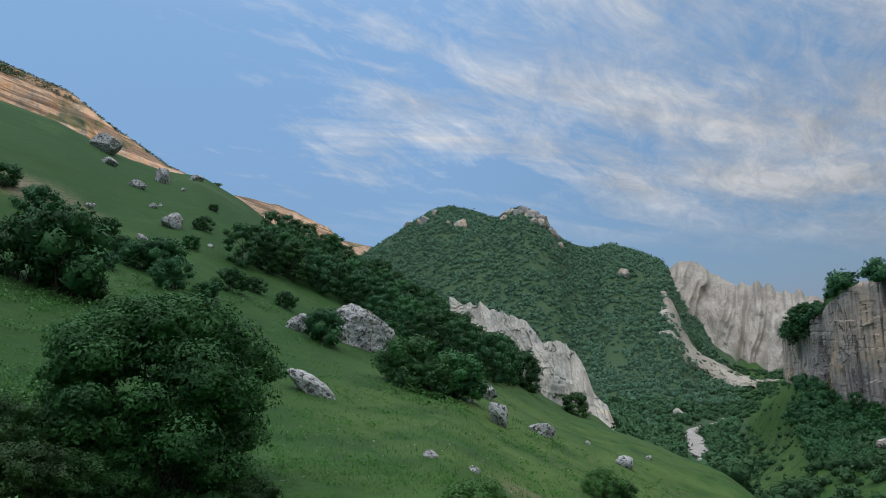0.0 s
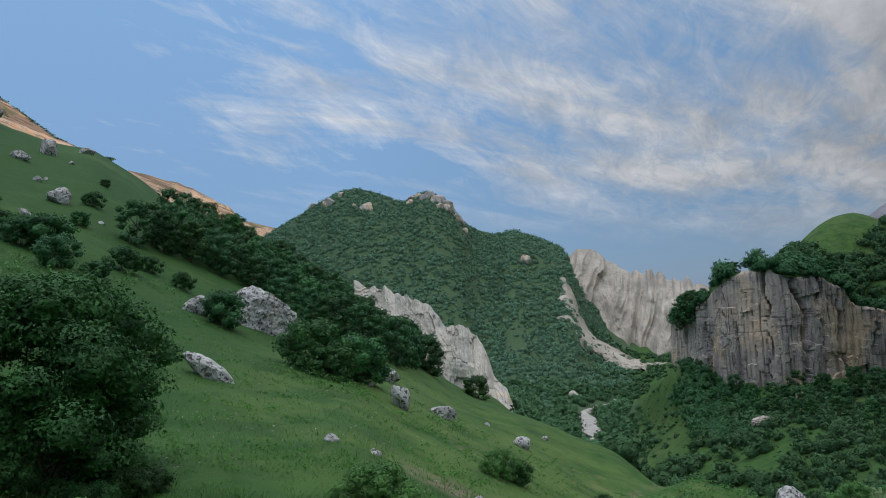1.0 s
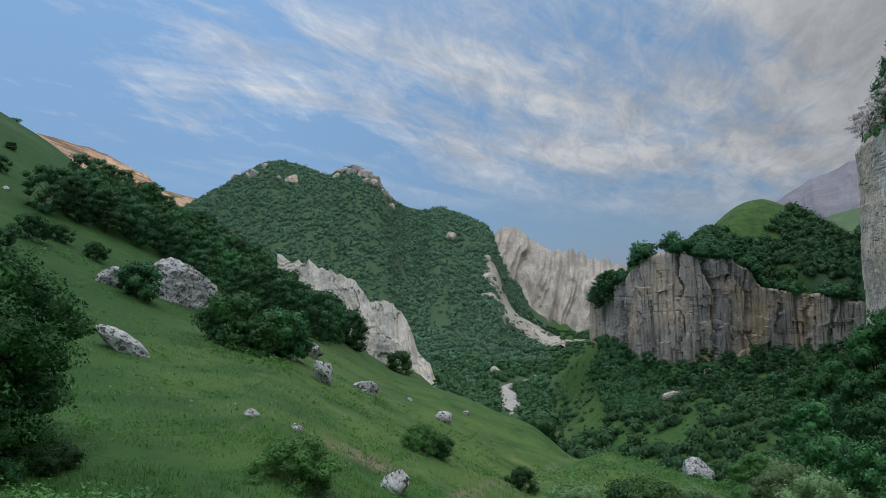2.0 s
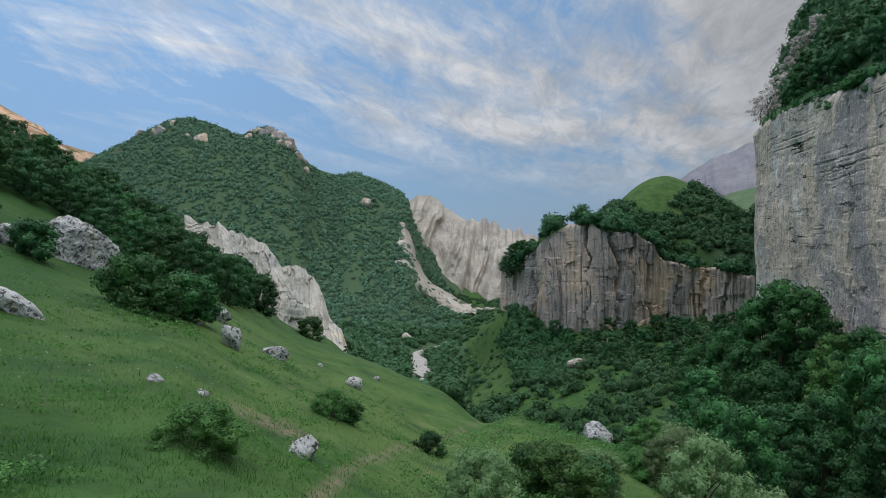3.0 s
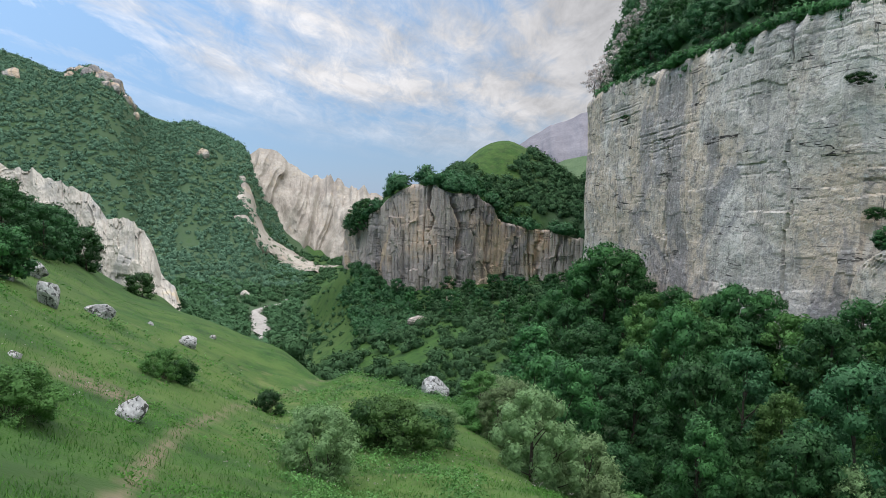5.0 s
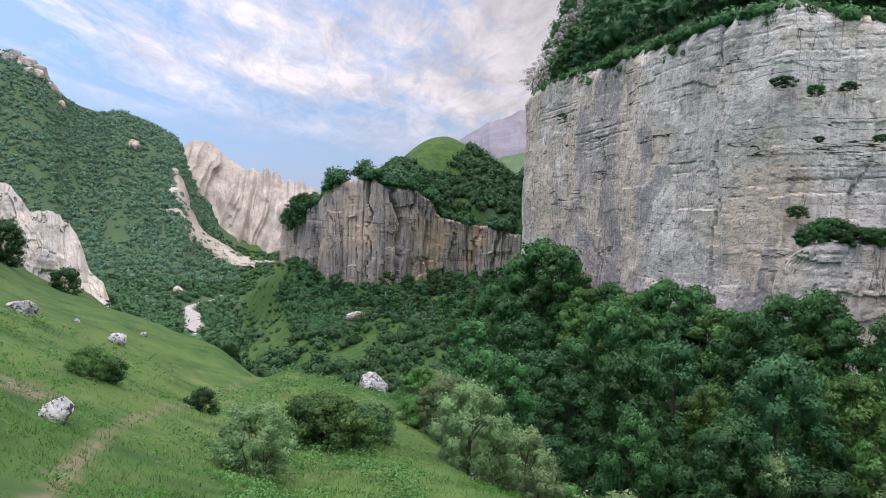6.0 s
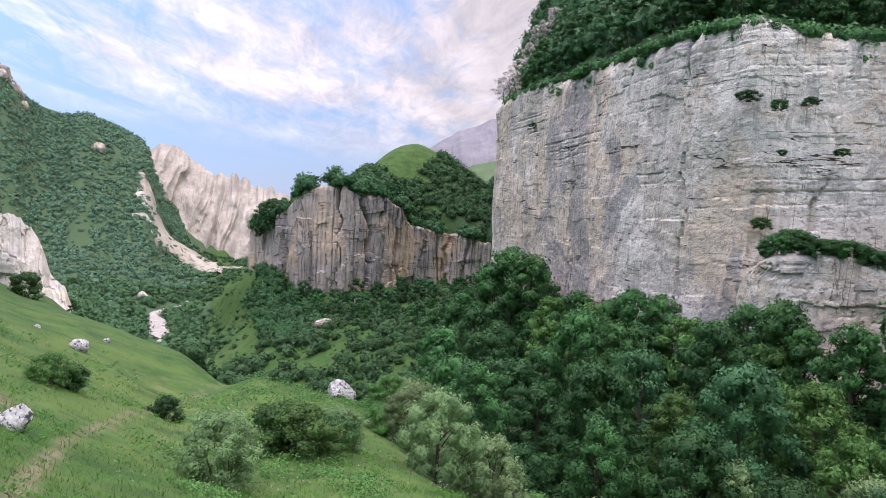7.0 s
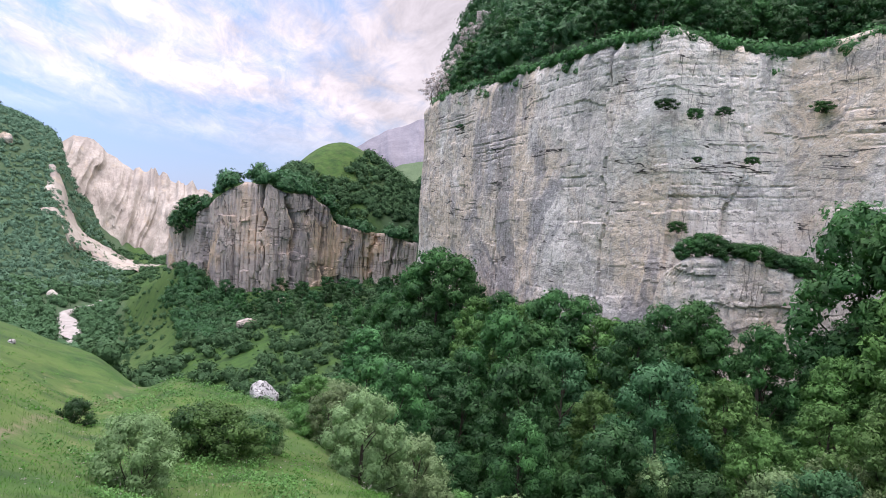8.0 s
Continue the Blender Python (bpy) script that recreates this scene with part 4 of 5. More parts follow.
def tree_meshes(seed, height, width, clumps, per, leaf, low=0.25, stems=1, limb=0.16, boughs=8, puff=(0.13, 0.21), flat=0.8, heart=0.72):
    """Limbs and crown of a broad-leaved tree or bush, its foot at the origin."""
    rnd = np.random.default_rng(seed)
    cen, rad = [], []
    lump = [(rnd.uniform(0, 6.28), rnd.uniform(0.8, 1.2)) for _ in range(5)]
    for k in range(clumps):
        u = (k + 0.5) / clumps
        z = height * (low + (1 - low) * u ** 0.85)
        t = (z / height - low) / (1 - low)
        env = width / 2 * math.sqrt(max(0.04, 1 - (1.75 * t - 0.72) ** 2)) if t > 0.41 else width / 2 * ((0.62 + 0.9 * t) if stems == 1 else (0.8 + 0.47 * t))
        ang = k * 2.4 + rnd.uniform(-0.5, 0.5)
        env *= 1 + 0.22 * math.sin(ang * 2 + lump[0][0]) + 0.12 * math.sin(ang * 3 + lump[1][0] + 4 * t)
        q = env * math.sqrt(rnd.uniform(0.3, 1.0))
        r = width * rnd.uniform(*puff)
        cen.append((q * math.cos(ang) * 0.9, q * math.sin(ang) * 0.9, min(z, height - r * 0.6)))
        rad.append(r)
    lv, lf, ln = leaves(cen, rad, per, leaf, rnd, flat, 0.3, 0.82)
    leafage = join([(lv, lf, ln), cores(cen, rad, flat, rnd, heart)])
    limbs = []
    lean = rnd.normal(scale=0.05 * height, size=2)
    if stems == 1:
        trunk = [(lean[0] * t * t, lean[1] * t * t, -0.4 + t * (height * 0.78 + 0.4)) for t in np.linspace(0, 1, 7)]
        limbs.append(tube(trunk, [limb * (1.15 - t) for t in np.linspace(0, 1, 7)], 7))
    order = rnd.permutation(clumps)[: (boughs if stems == 1 else 16)]
    for k in order:
        c = np.array(cen[k])
        if stems == 1:
            t0 = np.clip(c[2] / height - 0.22, 0.12, 0.7)
            base = np.array([lean[0] * t0 * t0, lean[1] * t0 * t0, t0 * height * 0.78])
        else:
            base = np.array([rnd.normal(scale=width * 0.05), rnd.normal(scale=width * 0.05), -0.25])
        mid = base * 0.5 + c * 0.5 + np.array([0, 0, 0.06 * height]) * rnd.uniform(-0.6, 1)
        line = [base, base * 0.6 + mid * 0.4, mid, mid * 0.45 + c * 0.55, c]
        w = limb * (0.45 if stems == 1 else 0.34)
        limbs.append(tube(line, [w, w * 0.8, w * 0.6, w * 0.4, w * 0.15], 4))
    return join(limbs), leafage


KINDS = {}


def tree_kind(key, name, category, mat, *args, **kw):
    """Builds one plant of a kind, which plant() then copies."""
    (wv, wf, wn), (lv, lf, ln) = tree_meshes(*args, **kw)
    KINDS[key] = (name, category, mesh_from("limbs", wv, wf, BARK), mesh_from("crown", lv, lf, mat, True, ln))


def plant(key, az, r, scale, label, turn=0.0, group="", squash=1.0, sink=0.1, height=None):
    name, category, limbs, crown = KINDS[key]
    root = new(name)
    place = spot(az, r, sink)
    if height is not None:
        place.z = EYE + height
    root.matrix_world = Matrix.LocRotScale(place, Euler((0, 0, radians(turn))), (scale, scale, scale * squash))
    part("trunk" if "tree" in name else "stem", limbs, root)
    part("crown", crown, root)
    return tagged(root, label, category, group)


# ---- boulders on the slope ----
GREY = "weathered grey limestone boulder with dark lichen in the grass"
boulder("boulder", -6.9, 64.4, (6.2, 5.0, 5.6), 18, "large grey limestone boulder spotted with dark lichen", turn=0, tilt=28, sink=0.34, sharp=8)
boulder("boulder", -11.4, 59.6, (2.2, 1.6, 2.0), 4, "pale grey boulder half hidden by a bush", sink=0.3)
boulder("boulder", -10.6, 36.4, (3.0, 1.1, 1.05), 6, "long grey boulder lying down the slope", turn=-12, tilt=36, sink=0.25, sharp=6)
boulder("boulder", 2.5, 57.5, (2.8, 1.6, 1.3), 7, "low grey boulder beside an upright rock", tilt=14)
boulder("boulder", 3.7, 45, (1.2, 1.1, 2.3), 8, "upright grey rock standing in the grass", tilt=-14)
boulder("boulder", 6.8, 51.7, (2.1, 1.4, 1.2), 9, "low brownish grey rock in the grass", tilt=22)
boulder("boulder", 12.9, 56.6, (1.7, 1.2, 1.1), 10, "small grey rock in the grass", tilt=12)
boulder("boulder", 9.0, 21.7, (0.95, 0.7, 1.0), 11, "pale rock with black lichen patches beside the path", tilt=30, sink=0.3)
boulder("boulder", 31.7, 60.9, (3.0, 2.2, 2.4), 12, "broken pale boulder on the rim of the slope", sink=0.35)
boulder("boulder", -25.0, 147, (6.6, 4.4, 4.6), 13, "large overhanging grey boulder high on the slope", tilt=12)
boulder("boulder", -22.8, 114.9, (3.0, 1.8, 1.8), 14, GREY, tilt=18)
boulder("boulder", -24.7, 130, (3.0, 2.0, 1.7), 15, GREY, tilt=10)
boulder("boulder", -21.1, 130.5, (2.8, 2.4, 3.6), 16, "blocky grey boulder high on the slope")
boulder("boulder", -20.4, 91.7, (3.0, 1.9, 2.5), 17, "grey boulder with dark lichen tilted down the slope", tilt=28)
for k, (a, r, w) in enumerate(((-26.1, 89, 1.4), (-22.6, 81.7, 1.3), (-19.7, 123.5, 1.1), (-21.8, 102.5, 1.4), (-18.7, 141, 2.6), (-21.3, 104.8, 0.8),
                              (6.6, 117.9, 2.4), (-5.0, 84.2, 1.8), (-17.8, 85.8, 0.8), (-15.5, 84, 0.6), (1.3, 48.4, 0.6), (-1.7, 24.4, 0.6),
                              (1.6, 24.6, 0.5), (14.6, 66.7, 0.8), (10.2, 60.3, 0.6), (-12.5, 89.1, 0.7))):
    tagged(boulder("rock", a, r, (w, w * 0.75, w * 0.72), 30 + k, "small grey rock lying in the grass", sink=0.42, tilt=(k * 37) % 40 - 15, turn=k * 50), group="small rocks on the slope")
boulder("boulder", 30.4, 166, (6.0, 4, 3.6), 71, "brown rock ledge among bushes under the bluff", CLIFF_BROWN)
boulder("boulder", 32.9, 183, (2.6, 2.4, 5.0), 72, "upright rock pillar among trees under the bluff", CLIFF_BROWN)
boulder("boulder", 17.0, 292, (4.5, 3.5, 4.0), 73, "pale rock standing beside the riverbed", WHITE_ROCK)

# crags that break through the scrub on the mountain
for k, (a, r, w, h, sink) in enumerate(((-2.7, 590, 9, 10, 0.5), (-1.3, 551, 10, 12, 0.55), (-0.4, 556, 6, 7, 0.5), (0.6, 521, 7, 7, 0.55), (1.6, 519, 13, 10, 0.55), (-1.7, 556, 7, 9, 0.5), (13.8, 452, 9, 9, 0.45),
                                        (5.4, 552, 12, 14, 0.73), (5.0, 540, 9, 10, 0.69), (5.9, 540, 13, 15, 0.73), (6.6, 532, 15, 16, 0.71), (7.2, 540, 15, 18, 0.73), (7.9, 536, 14, 17, 0.71), (8.5, 534, 12, 14, 0.69), (6.1, 524, 10, 9, 0.6),
                                        (7.0, 520, 13, 12, 0.62), (7.8, 520, 11, 11, 0.6), (8.9, 538, 8, 9, 0.58), (9.2, 528, 6, 7, 0.55), (7.3, 508, 8, 8, 0.58))):
    tagged(boulder("crag", a, r, (w, w * 0.9, h), 90 + k, "grey and tan crag on the wooded mountain top", CRAG, sink=sink, turn=k * 40), "", "crag", "crags on the mountain")

# the ledge at the foot of the great cliff
ledge = rock_wall("rock_ledge", [(61.6, 83, -19, -8), (62.4, 80, -19, -4.5), (63.6, 78.5, -19, -3.4), (66, 78.5, -19, -3.0), (69, 79.5, -19, -3.6), (71.5, 80, -18, -4.2), (73.5, 81, -18, -5), (75, 84, -17, -7)],
                  130, 70, CLIFF, 81, 1.1, 0.5, 0.8, [(0.2, 0.2, 0.7)], 0.0, 7.0)
tagged(ledge, "stepped limestone ledge with grass on top", "rock ledge", kind="structure")

# the dry river bed
riverbed = drape("riverbed", [(17.7, 214, 2.8), (17.95, 222, 3.4), (18.1, 238, 3.4), (17.9, 256, 2.8), (17.7, 270, 1.9), (18.6, 282, 1.2), (19.8, 293, 1.1), (20.6, 312, 0.7)], 130, 15, 0.9, GRAVEL, 6)
tagged(riverbed, "dry pale gravel river bed on the valley floor", "river bed", kind="structure")

# ---- trees and bushes ----
for key, seed, mat, tall, wide in (("a", 1, LEAF_DARK, 8.0, 6.4), ("b", 2, LEAF_MID, 8.6, 6.0), ("c", 3, LEAF_DARK, 7.2, 6.8), ("d", 4, LEAF_LIGHT, 7.0, 5.6)):
    tree_kind("wood_" + key, "tree", "tree", mat, seed, tall, wide, 34, 96, 0.17, low=0.0, puff=(0.10, 0.175))
    tree_kind("near_" + key, "tree", "tree", mat, seed + 30, tall, wide, 46, 135, 0.13, low=0.0, puff=(0.085, 0.155))
for key, seed, mat, tall, wide in (("a", 21, LEAF_DARK, 8.0, 6.6), ("b", 22, LEAF_DARK, 7.4, 6.8), ("c", 23, LEAF_MID, 8.4, 6.2)):
    tree_kind("slope_" + key, "tree", "tree", mat, seed, tall, wide, 20, 50, 0.26, low=0.02, boughs=3, puff=(0.12, 0.19))
tree_kind("willow", "willow_tree", "tree", LEAF_GREY, 5, 6.0, 5.4, 46, 100, 0.115, low=0.02, puff=(0.08, 0.14), flat=1.15)
tree_kind("bush_a", "bush", "bush", LEAF_MID, 6, 2.6, 3.6, 24, 100, 0.10, low=0.03, stems=5, limb=0.10)
tree_kind("bush_b", "bush", "bush", LEAF_DARK, 7, 2.4, 3.4, 24, 100, 0.10, low=0.03, stems=5, limb=0.10)
tree_kind("bush_l", "bush", "bush", LEAF_LIGHT, 8, 2.4, 3.2, 34, 240, 0.05, low=0.03, stems=5, limb=0.10)
tree_kind("bush_g", "grey_bush", "bush", LEAF_GREY, 9, 2.2, 3.0, 60, 260, 0.036, low=0.04, stems=5, limb=0.07, puff=(0.08, 0.14), heart=0.7)
tree_kind("big", "big_bush", "bush", LEAF_NEAR, 10, 4.6, 6.2, 150, 520, 0.06, low=0.0, puff=(0.065, 0.12), stems=9, limb=0.11, heart=0.6)
tree_kind("bush_n", "bush", "bush", LEAF_LIGHT, 12, 2.0, 3.6, 44, 200, 0.05, low=0.02, stems=7, limb=0.06, puff=(0.08, 0.15), heart=0.6)
tree_kind("bush_u", "bush", "bush", LEAF_NEAR, 13, 1.4, 3.6, 44, 200, 0.05, low=0.0, stems=7, limb=0.04, puff=(0.08, 0.15), heart=0.6)
tree_kind("bloom", "blossoming_tree", "tree", BLOSSOM, 11, 7.0, 6.0, 24, 70, 0.13, low=0.3, puff=(0.08, 0.15), heart=0.05)

plant("big", -21.4, 18.6, 1.0, "large leafy bush with dark stems on the slope", 40, squash=0.96, sink=0.25)
for k, (a, r, w) in enumerate(((-31.5, 13.5, 0.6), (-27.8, 14.8, 0.5), (-15.6, 17.0, 0.42), (-30.0, 18.0, 0.7), (-34.0, 16.0, 0.7), (-18.5, 15.8, 0.36), (-24.5, 15.4, 0.4))):
    plant("bush_u", a, r, w, "low dark undergrowth round the large bush", k * 83, "undergrowth on the slope")
plant("bush_b", -27.6, 49.1, 1.9, "dark leafy tree-sized bush on the grassy slope", 10, squash=1.15)
plant("bush_b", -30.0, 50.5, 1.5, "dark leafy tree-sized bush on the grassy slope", 80, squash=1.1)
plant("bush_b", -26.2, 49.1, 0.8, "dark bush beside a tree on the slope", 30)
SLOPE_BUSH = "dark green bush on the grassy slope"
for k, (a, r, w, kind) in enumerate((
        (-21.2, 66.5, 5.2, "bush_b"), (-22.9, 66.4, 3.6, "bush_b"), (-20.6, 60, 3.2, "bush_b"), (-24.8, 79.5, 2.8, "bush_b"), (-29.3, 78.5, 3.8, "bush_b"), (-31.4, 85.6, 4.0, "bush_b"), (-28.2, 72.7, 2.4, "bush_b"),
        (-18.3, 93.5, 2.4, "bush_b"), (-19.2, 82, 2.2, "bush_a"), (-16.4, 67.7, 3.0, "bush_b"), (-18.1, 61, 2.2, "bush_b"), (-23.9, 70.4, 2.8, "bush_b"),
        (-14.6, 71, 2.0, "bush_b"), (-17.5, 111.2, 1.6, "bush_a"), (-12.4, 69, 2.2, "bush_b"), (-25.2, 62.2, 2.2, "bush_b"),
        (-9.5, 57.2, 4.0, "bush_b"), (-2.9, 47.3, 4.0, "bush_a"), (-1.4, 46.2, 3.2, "bush_a"), (0.1, 48.5, 3.8, "bush_a"), (1.2, 49, 2.8, "bush_b"), (9.5, 112.8, 4.6, "bush_a"),
        (11.0, 34.5, 2.1, "bush_n"), (12.3, 35.6, 1.7, "bush_a"), (11.7, 36.8, 1.2, "bush_n"), (1.3, 17.1, 2.2, "bush_n"), (2.6, 17.8, 1.2, "bush_n"), (18.8, 42.2, 1.8, "bush_b"), (28.5, 30.5, 4.2, "bush_n"),
        (26.9, 31, 2.6, "bush_a"), (30.6, 32, 2.6, "bush_a"), (35.1, 43.7, 2.8, "bush_l"), (5.5, 96.6, 1.8, "bush_b"))):
    plant(kind, a, r, w / 3.5, "light green bush on the grassy slope" if kind == "bush_l" else SLOPE_BUSH, k * 67, "bushes on the slope", 0.85 + 0.3 * ((k * 7) % 5) / 5)
plant("bush_g", 22.9, 23.2, 0.98, "pale grey-green bush above the path", 0, squash=1.05)
plant("bush_g", 31.6, 34, 0.9, "pale grey-green bush on the grassy slope", 70)

rnd = random.Random(11)


def scatter(n, a0, a1, r0, r1, gap, ok=lambda a, r: True):
    """Places at least gap apart within bearings and distances."""
    out, tries = [], 0
    while len(out) < n and tries < n * 60:
        tries += 1
        a, r = rnd.uniform(a0, a1), math.sqrt(rnd.uniform(r0 * r0, r1 * r1))
        if ok(a, r):
            x, y = at(a, r)
            if all((x - u) ** 2 + (y - v) ** 2 > gap * gap for u, v, _, _ in out):
                out.append((x, y, a, r))
    return out


WOOD = [("wood_a", "dark green broad-leaved tree in the wood"), ("wood_b", "green broad-leaved tree in the wood"),
        ("wood_c", "spreading dark green tree in the wood"), ("wood_d", "light green tree in the wood")]


FAR_WOOD = [("slope_a", "dark green broad-leaved tree in the wood"), ("slope_c", "green broad-leaved tree in the wood"), ("slope_b", "spreading dark green tree in the wood")]


def grow(places, small, large, group, mix=(0, 0, 1, 2, 2, 1, 3), squash=1.0, kinds=WOOD):
    for x, y, a, r in places:
        key, label = kinds[rnd.choice(mix + ((3, 3, 1, 1, 3) if a > 54 else (3, 1, 1)) if kinds is WOOD else mix)]
        if r < 63 and key.startswith("wood"):
            key = key.replace("wood", "near")
        plant(key, a, r, rnd.uniform(small, large), label, rnd.uniform(0, 360), group, squash * rnd.uniform(0.9, 1.1), 0.3)


# the wood under the great cliff
wall_foot = [(43.1, 138), (46, 122), (50, 105), (54, 92), (58, 83), (62, 78), (66, 75), (72, 76), (80, 80), (90, 90)]
foot_r = lambda a: float(np.interp(a, *zip(*wall_foot)))
grow(scatter(130, 39, 84, 43, 130, 5.4, lambda a, r: r < foot_r(a) - 5 and r > np.interp(a, [39, 44, 50, 58, 84], [66, 56, 48, 43, 42])), 0.85, 1.25, "trees of the wood under the cliff", squash=1.12)
for a, r, s in ((43.4, 108, 1.6), (44.8, 106, 1.7), (46.4, 102, 1.55), (48.6, 96, 1.2), (50.2, 92, 1.1), (51.6, 88, 1.2), (53.0, 86, 1.05), (54.4, 84, 1.2), (56.3, 80, 1.15), (58.2, 77, 1.15), (60.6, 75, 1.1), (62.6, 73, 1.1), (64.2, 69, 1.0), (65.0, 70, 1.2), (66.2, 69, 1.0), (75.2, 70, 2.0), (77.5, 66, 1.9), (79.5, 62, 1.7)):
    plant("wood_d" if int(a * 10) % 3 == 0 else "wood_b", a, r, s, "tall green tree at the foot of the cliff", a * 31, "trees of the wood under the cliff", 1.1)
# willows at the rim of the slope
for k, (x, y, a, r) in enumerate(scatter(48, 35.5, 57, 30, 60, 2.6, lambda a, r: np.interp(a, [35.5, 38, 40, 43, 49, 50, 57], [46, 37, 34, 35, 36, 31, 31]) < r < np.interp(a, [36.5, 42, 50, 57], [61, 52, 43, 40]))):
    plant("willow" if k % 3 else "near_d", a, r, rnd.uniform(0.55, 0.9) * (1 if k % 3 else 0.8), "soft grey-green willow at the rim of the slope" if k % 3 else "light green tree at the rim of the slope", rnd.uniform(0, 360), "willows at the slope's rim")
# soft pale trees below the wood, on the sun's side
for k, (x, y, a, r) in enumerate(scatter(16, 62, 80, 34, 50, 3.6)):
    plant("willow", a, r, rnd.uniform(0.8, 1.15), "soft grey-green willow below the wood", rnd.uniform(0, 360), "willows at the slope's rim")
# the wood on the left slope
low_wood = ([-13.5, -12, -9, -5, -3, 0.5, 4, 6], [92, 84, 86, 80, 76, 72, 78, 88])
high_wood = ([-13.5, -9, 0.5, 4, 7.5], [120, 150, 140, 118, 104])
grow(scatter(145, -13.5, 6.0, 74, 156, 3.5, lambda a, r: np.interp(a, *low_wood) < r < np.interp(a, *high_wood)), 0.5, 0.74, "trees of the wood on the slope", (0, 0, 2, 2, 1, 0), 1.0, FAR_WOOD)
for a, r in ((-15.5, 83), (-14.4, 87), (-13.6, 86), (-12.6, 92), (-11.8, 90), (-10.6, 105), (-13.2, 95)):
    plant("slope_a", a, r, 0.6, "dark leafy tree on the slope's skyline", a * 50, "trees of the wood on the slope")
# trees along the top of the great cliff
top_r = [(43.6, 147), (46, 131), (50, 114), (54, 101), (58, 92.5), (62, 88.5), (66, 91), (70, 94), (76, 90), (82, 93)]
for k in range(62):
    a = 44.9 + 36 * (k / 62) + rnd.uniform(-0.3, 0.3)
    r = float(np.interp(a, *zip(*top_r))) + rnd.choice((0, 1, 3, 6, 10, 14))
    key, label = FAR_WOOD[rnd.choice((0, 2, 1, 0, 2))]
    plant(key, a, r, rnd.uniform(0.6, 0.85), "green tree on the rim of the cliff", rnd.uniform(0, 360), "trees on the cliff top", 0.95)
for k, (a, r, z, w) in enumerate(((43.6, 144, 19.2, 0.9), (44.1, 141, 19.6, 1.0), (45.0, 150, 23.5, 1.0), (45.6, 152, 27.0, 1.0), (46.3, 154, 31, 1.05), (47.3, 156, 35, 1.05))):
    plant("bloom", a, r, w, "pale blossoming tree on the cliff corner", k * 70, "blossoming trees on the cliff", height=z)
# trees on top of the brown bluff and below it
for k, (a, r, z, w) in enumerate(((24.9, 232, -9.0, 0.55), (25.3, 228, -7.5, 0.7), (25.6, 226, -7.0, 0.85), (25.9, 223, -6.4, 0.8), (26.2, 221, -5.6, 0.7), (26.6, 217, -4.6, 0.6), (25.5, 224, -9.5, 0.7), (25.9, 220, -9.5, 0.6), (25.1, 227, -11.5, 0.6), (26.9, 214, -3.4, 0.5))):
    plant(FAR_WOOD[k % 3][0], a, r, w, "dark tree on the shoulder of the bluff", k * 61, "trees on the brown bluff", height=z)
grow([(0, 0, a, float(np.interp(a, [25.5, 27, 28.5, 31.4, 34, 36], [234, 226, 212, 208, 214, 220])) + rnd.choice((0, 2, 5, 9))) for a in np.linspace(27.6, 32.2, 30)], 0.3, 0.48, "trees on the brown bluff", (0, 0, 1, 2), 1.0, FAR_WOOD)
grow([(0, 0, a, float(np.interp(a, [32, 34, 36], [210, 214, 220])) + rnd.choice((0, 2, 5, 9))) for a in np.linspace(32.2, 35.6, 20)], 0.4, 0.66, "trees on the brown bluff", (0, 0, 1, 2), 1.0, FAR_WOOD)
grow(scatter(60, 25, 43, 150, 204, 6.0, lambda a, r: a > 27 and r > np.interp(a, [25, 30, 36, 43], [205, 178, 150, 140]) and r < np.interp(a, [25, 28.4, 32, 43], [222, 200, 194, 205])), 0.45, 0.75, "trees below the brown bluff", (0, 0, 2, 1), 1.0, FAR_WOOD)


def thicket(name, az, r, rad, per, leaf, mat, label, category, flat=0.75, upward=0.35):
    """Bushes too many to count, as one mesh of leaf sprays."""
    x, y = at(az, r)
    z = land_z(az, r)
    c = np.stack([x, y, z + rad * flat * 0.45], 1)
    rng = np.random.default_rng(len(az))
    v, f, n = join([leaves(c, rad, per, leaf * np.repeat(rad, per), rng, flat, upward), cores(c, rad, flat, rng)])
    return tagged(new(name, mesh_from(name, v, f, mat, True, n)), label, category, kind="stuff")


rng = np.random.default_rng(4)


def spread(n, a0, a1, r0, r1):
    return rng.uniform(a0, a1, n), np.sqrt(rng.uniform(r0 ** 2, r1 ** 2, n))


# undergrowth between the trunks of the wood under the cliff
a, r = spread(1500, 39, 82, 40, 128)
keep = (r < np.interp(a, *zip(*wall_foot)) - 1) & (r > np.interp(a, [39, 44, 50, 58, 84], [64, 54, 46, 41, 40]))
thicket("wood_undergrowth", a[keep], r[keep], rng.uniform(0.9, 2.0, keep.sum()), 26, 0.2, LEAF_MID, "dense green undergrowth between the trees", "undergrowth", 1.0)
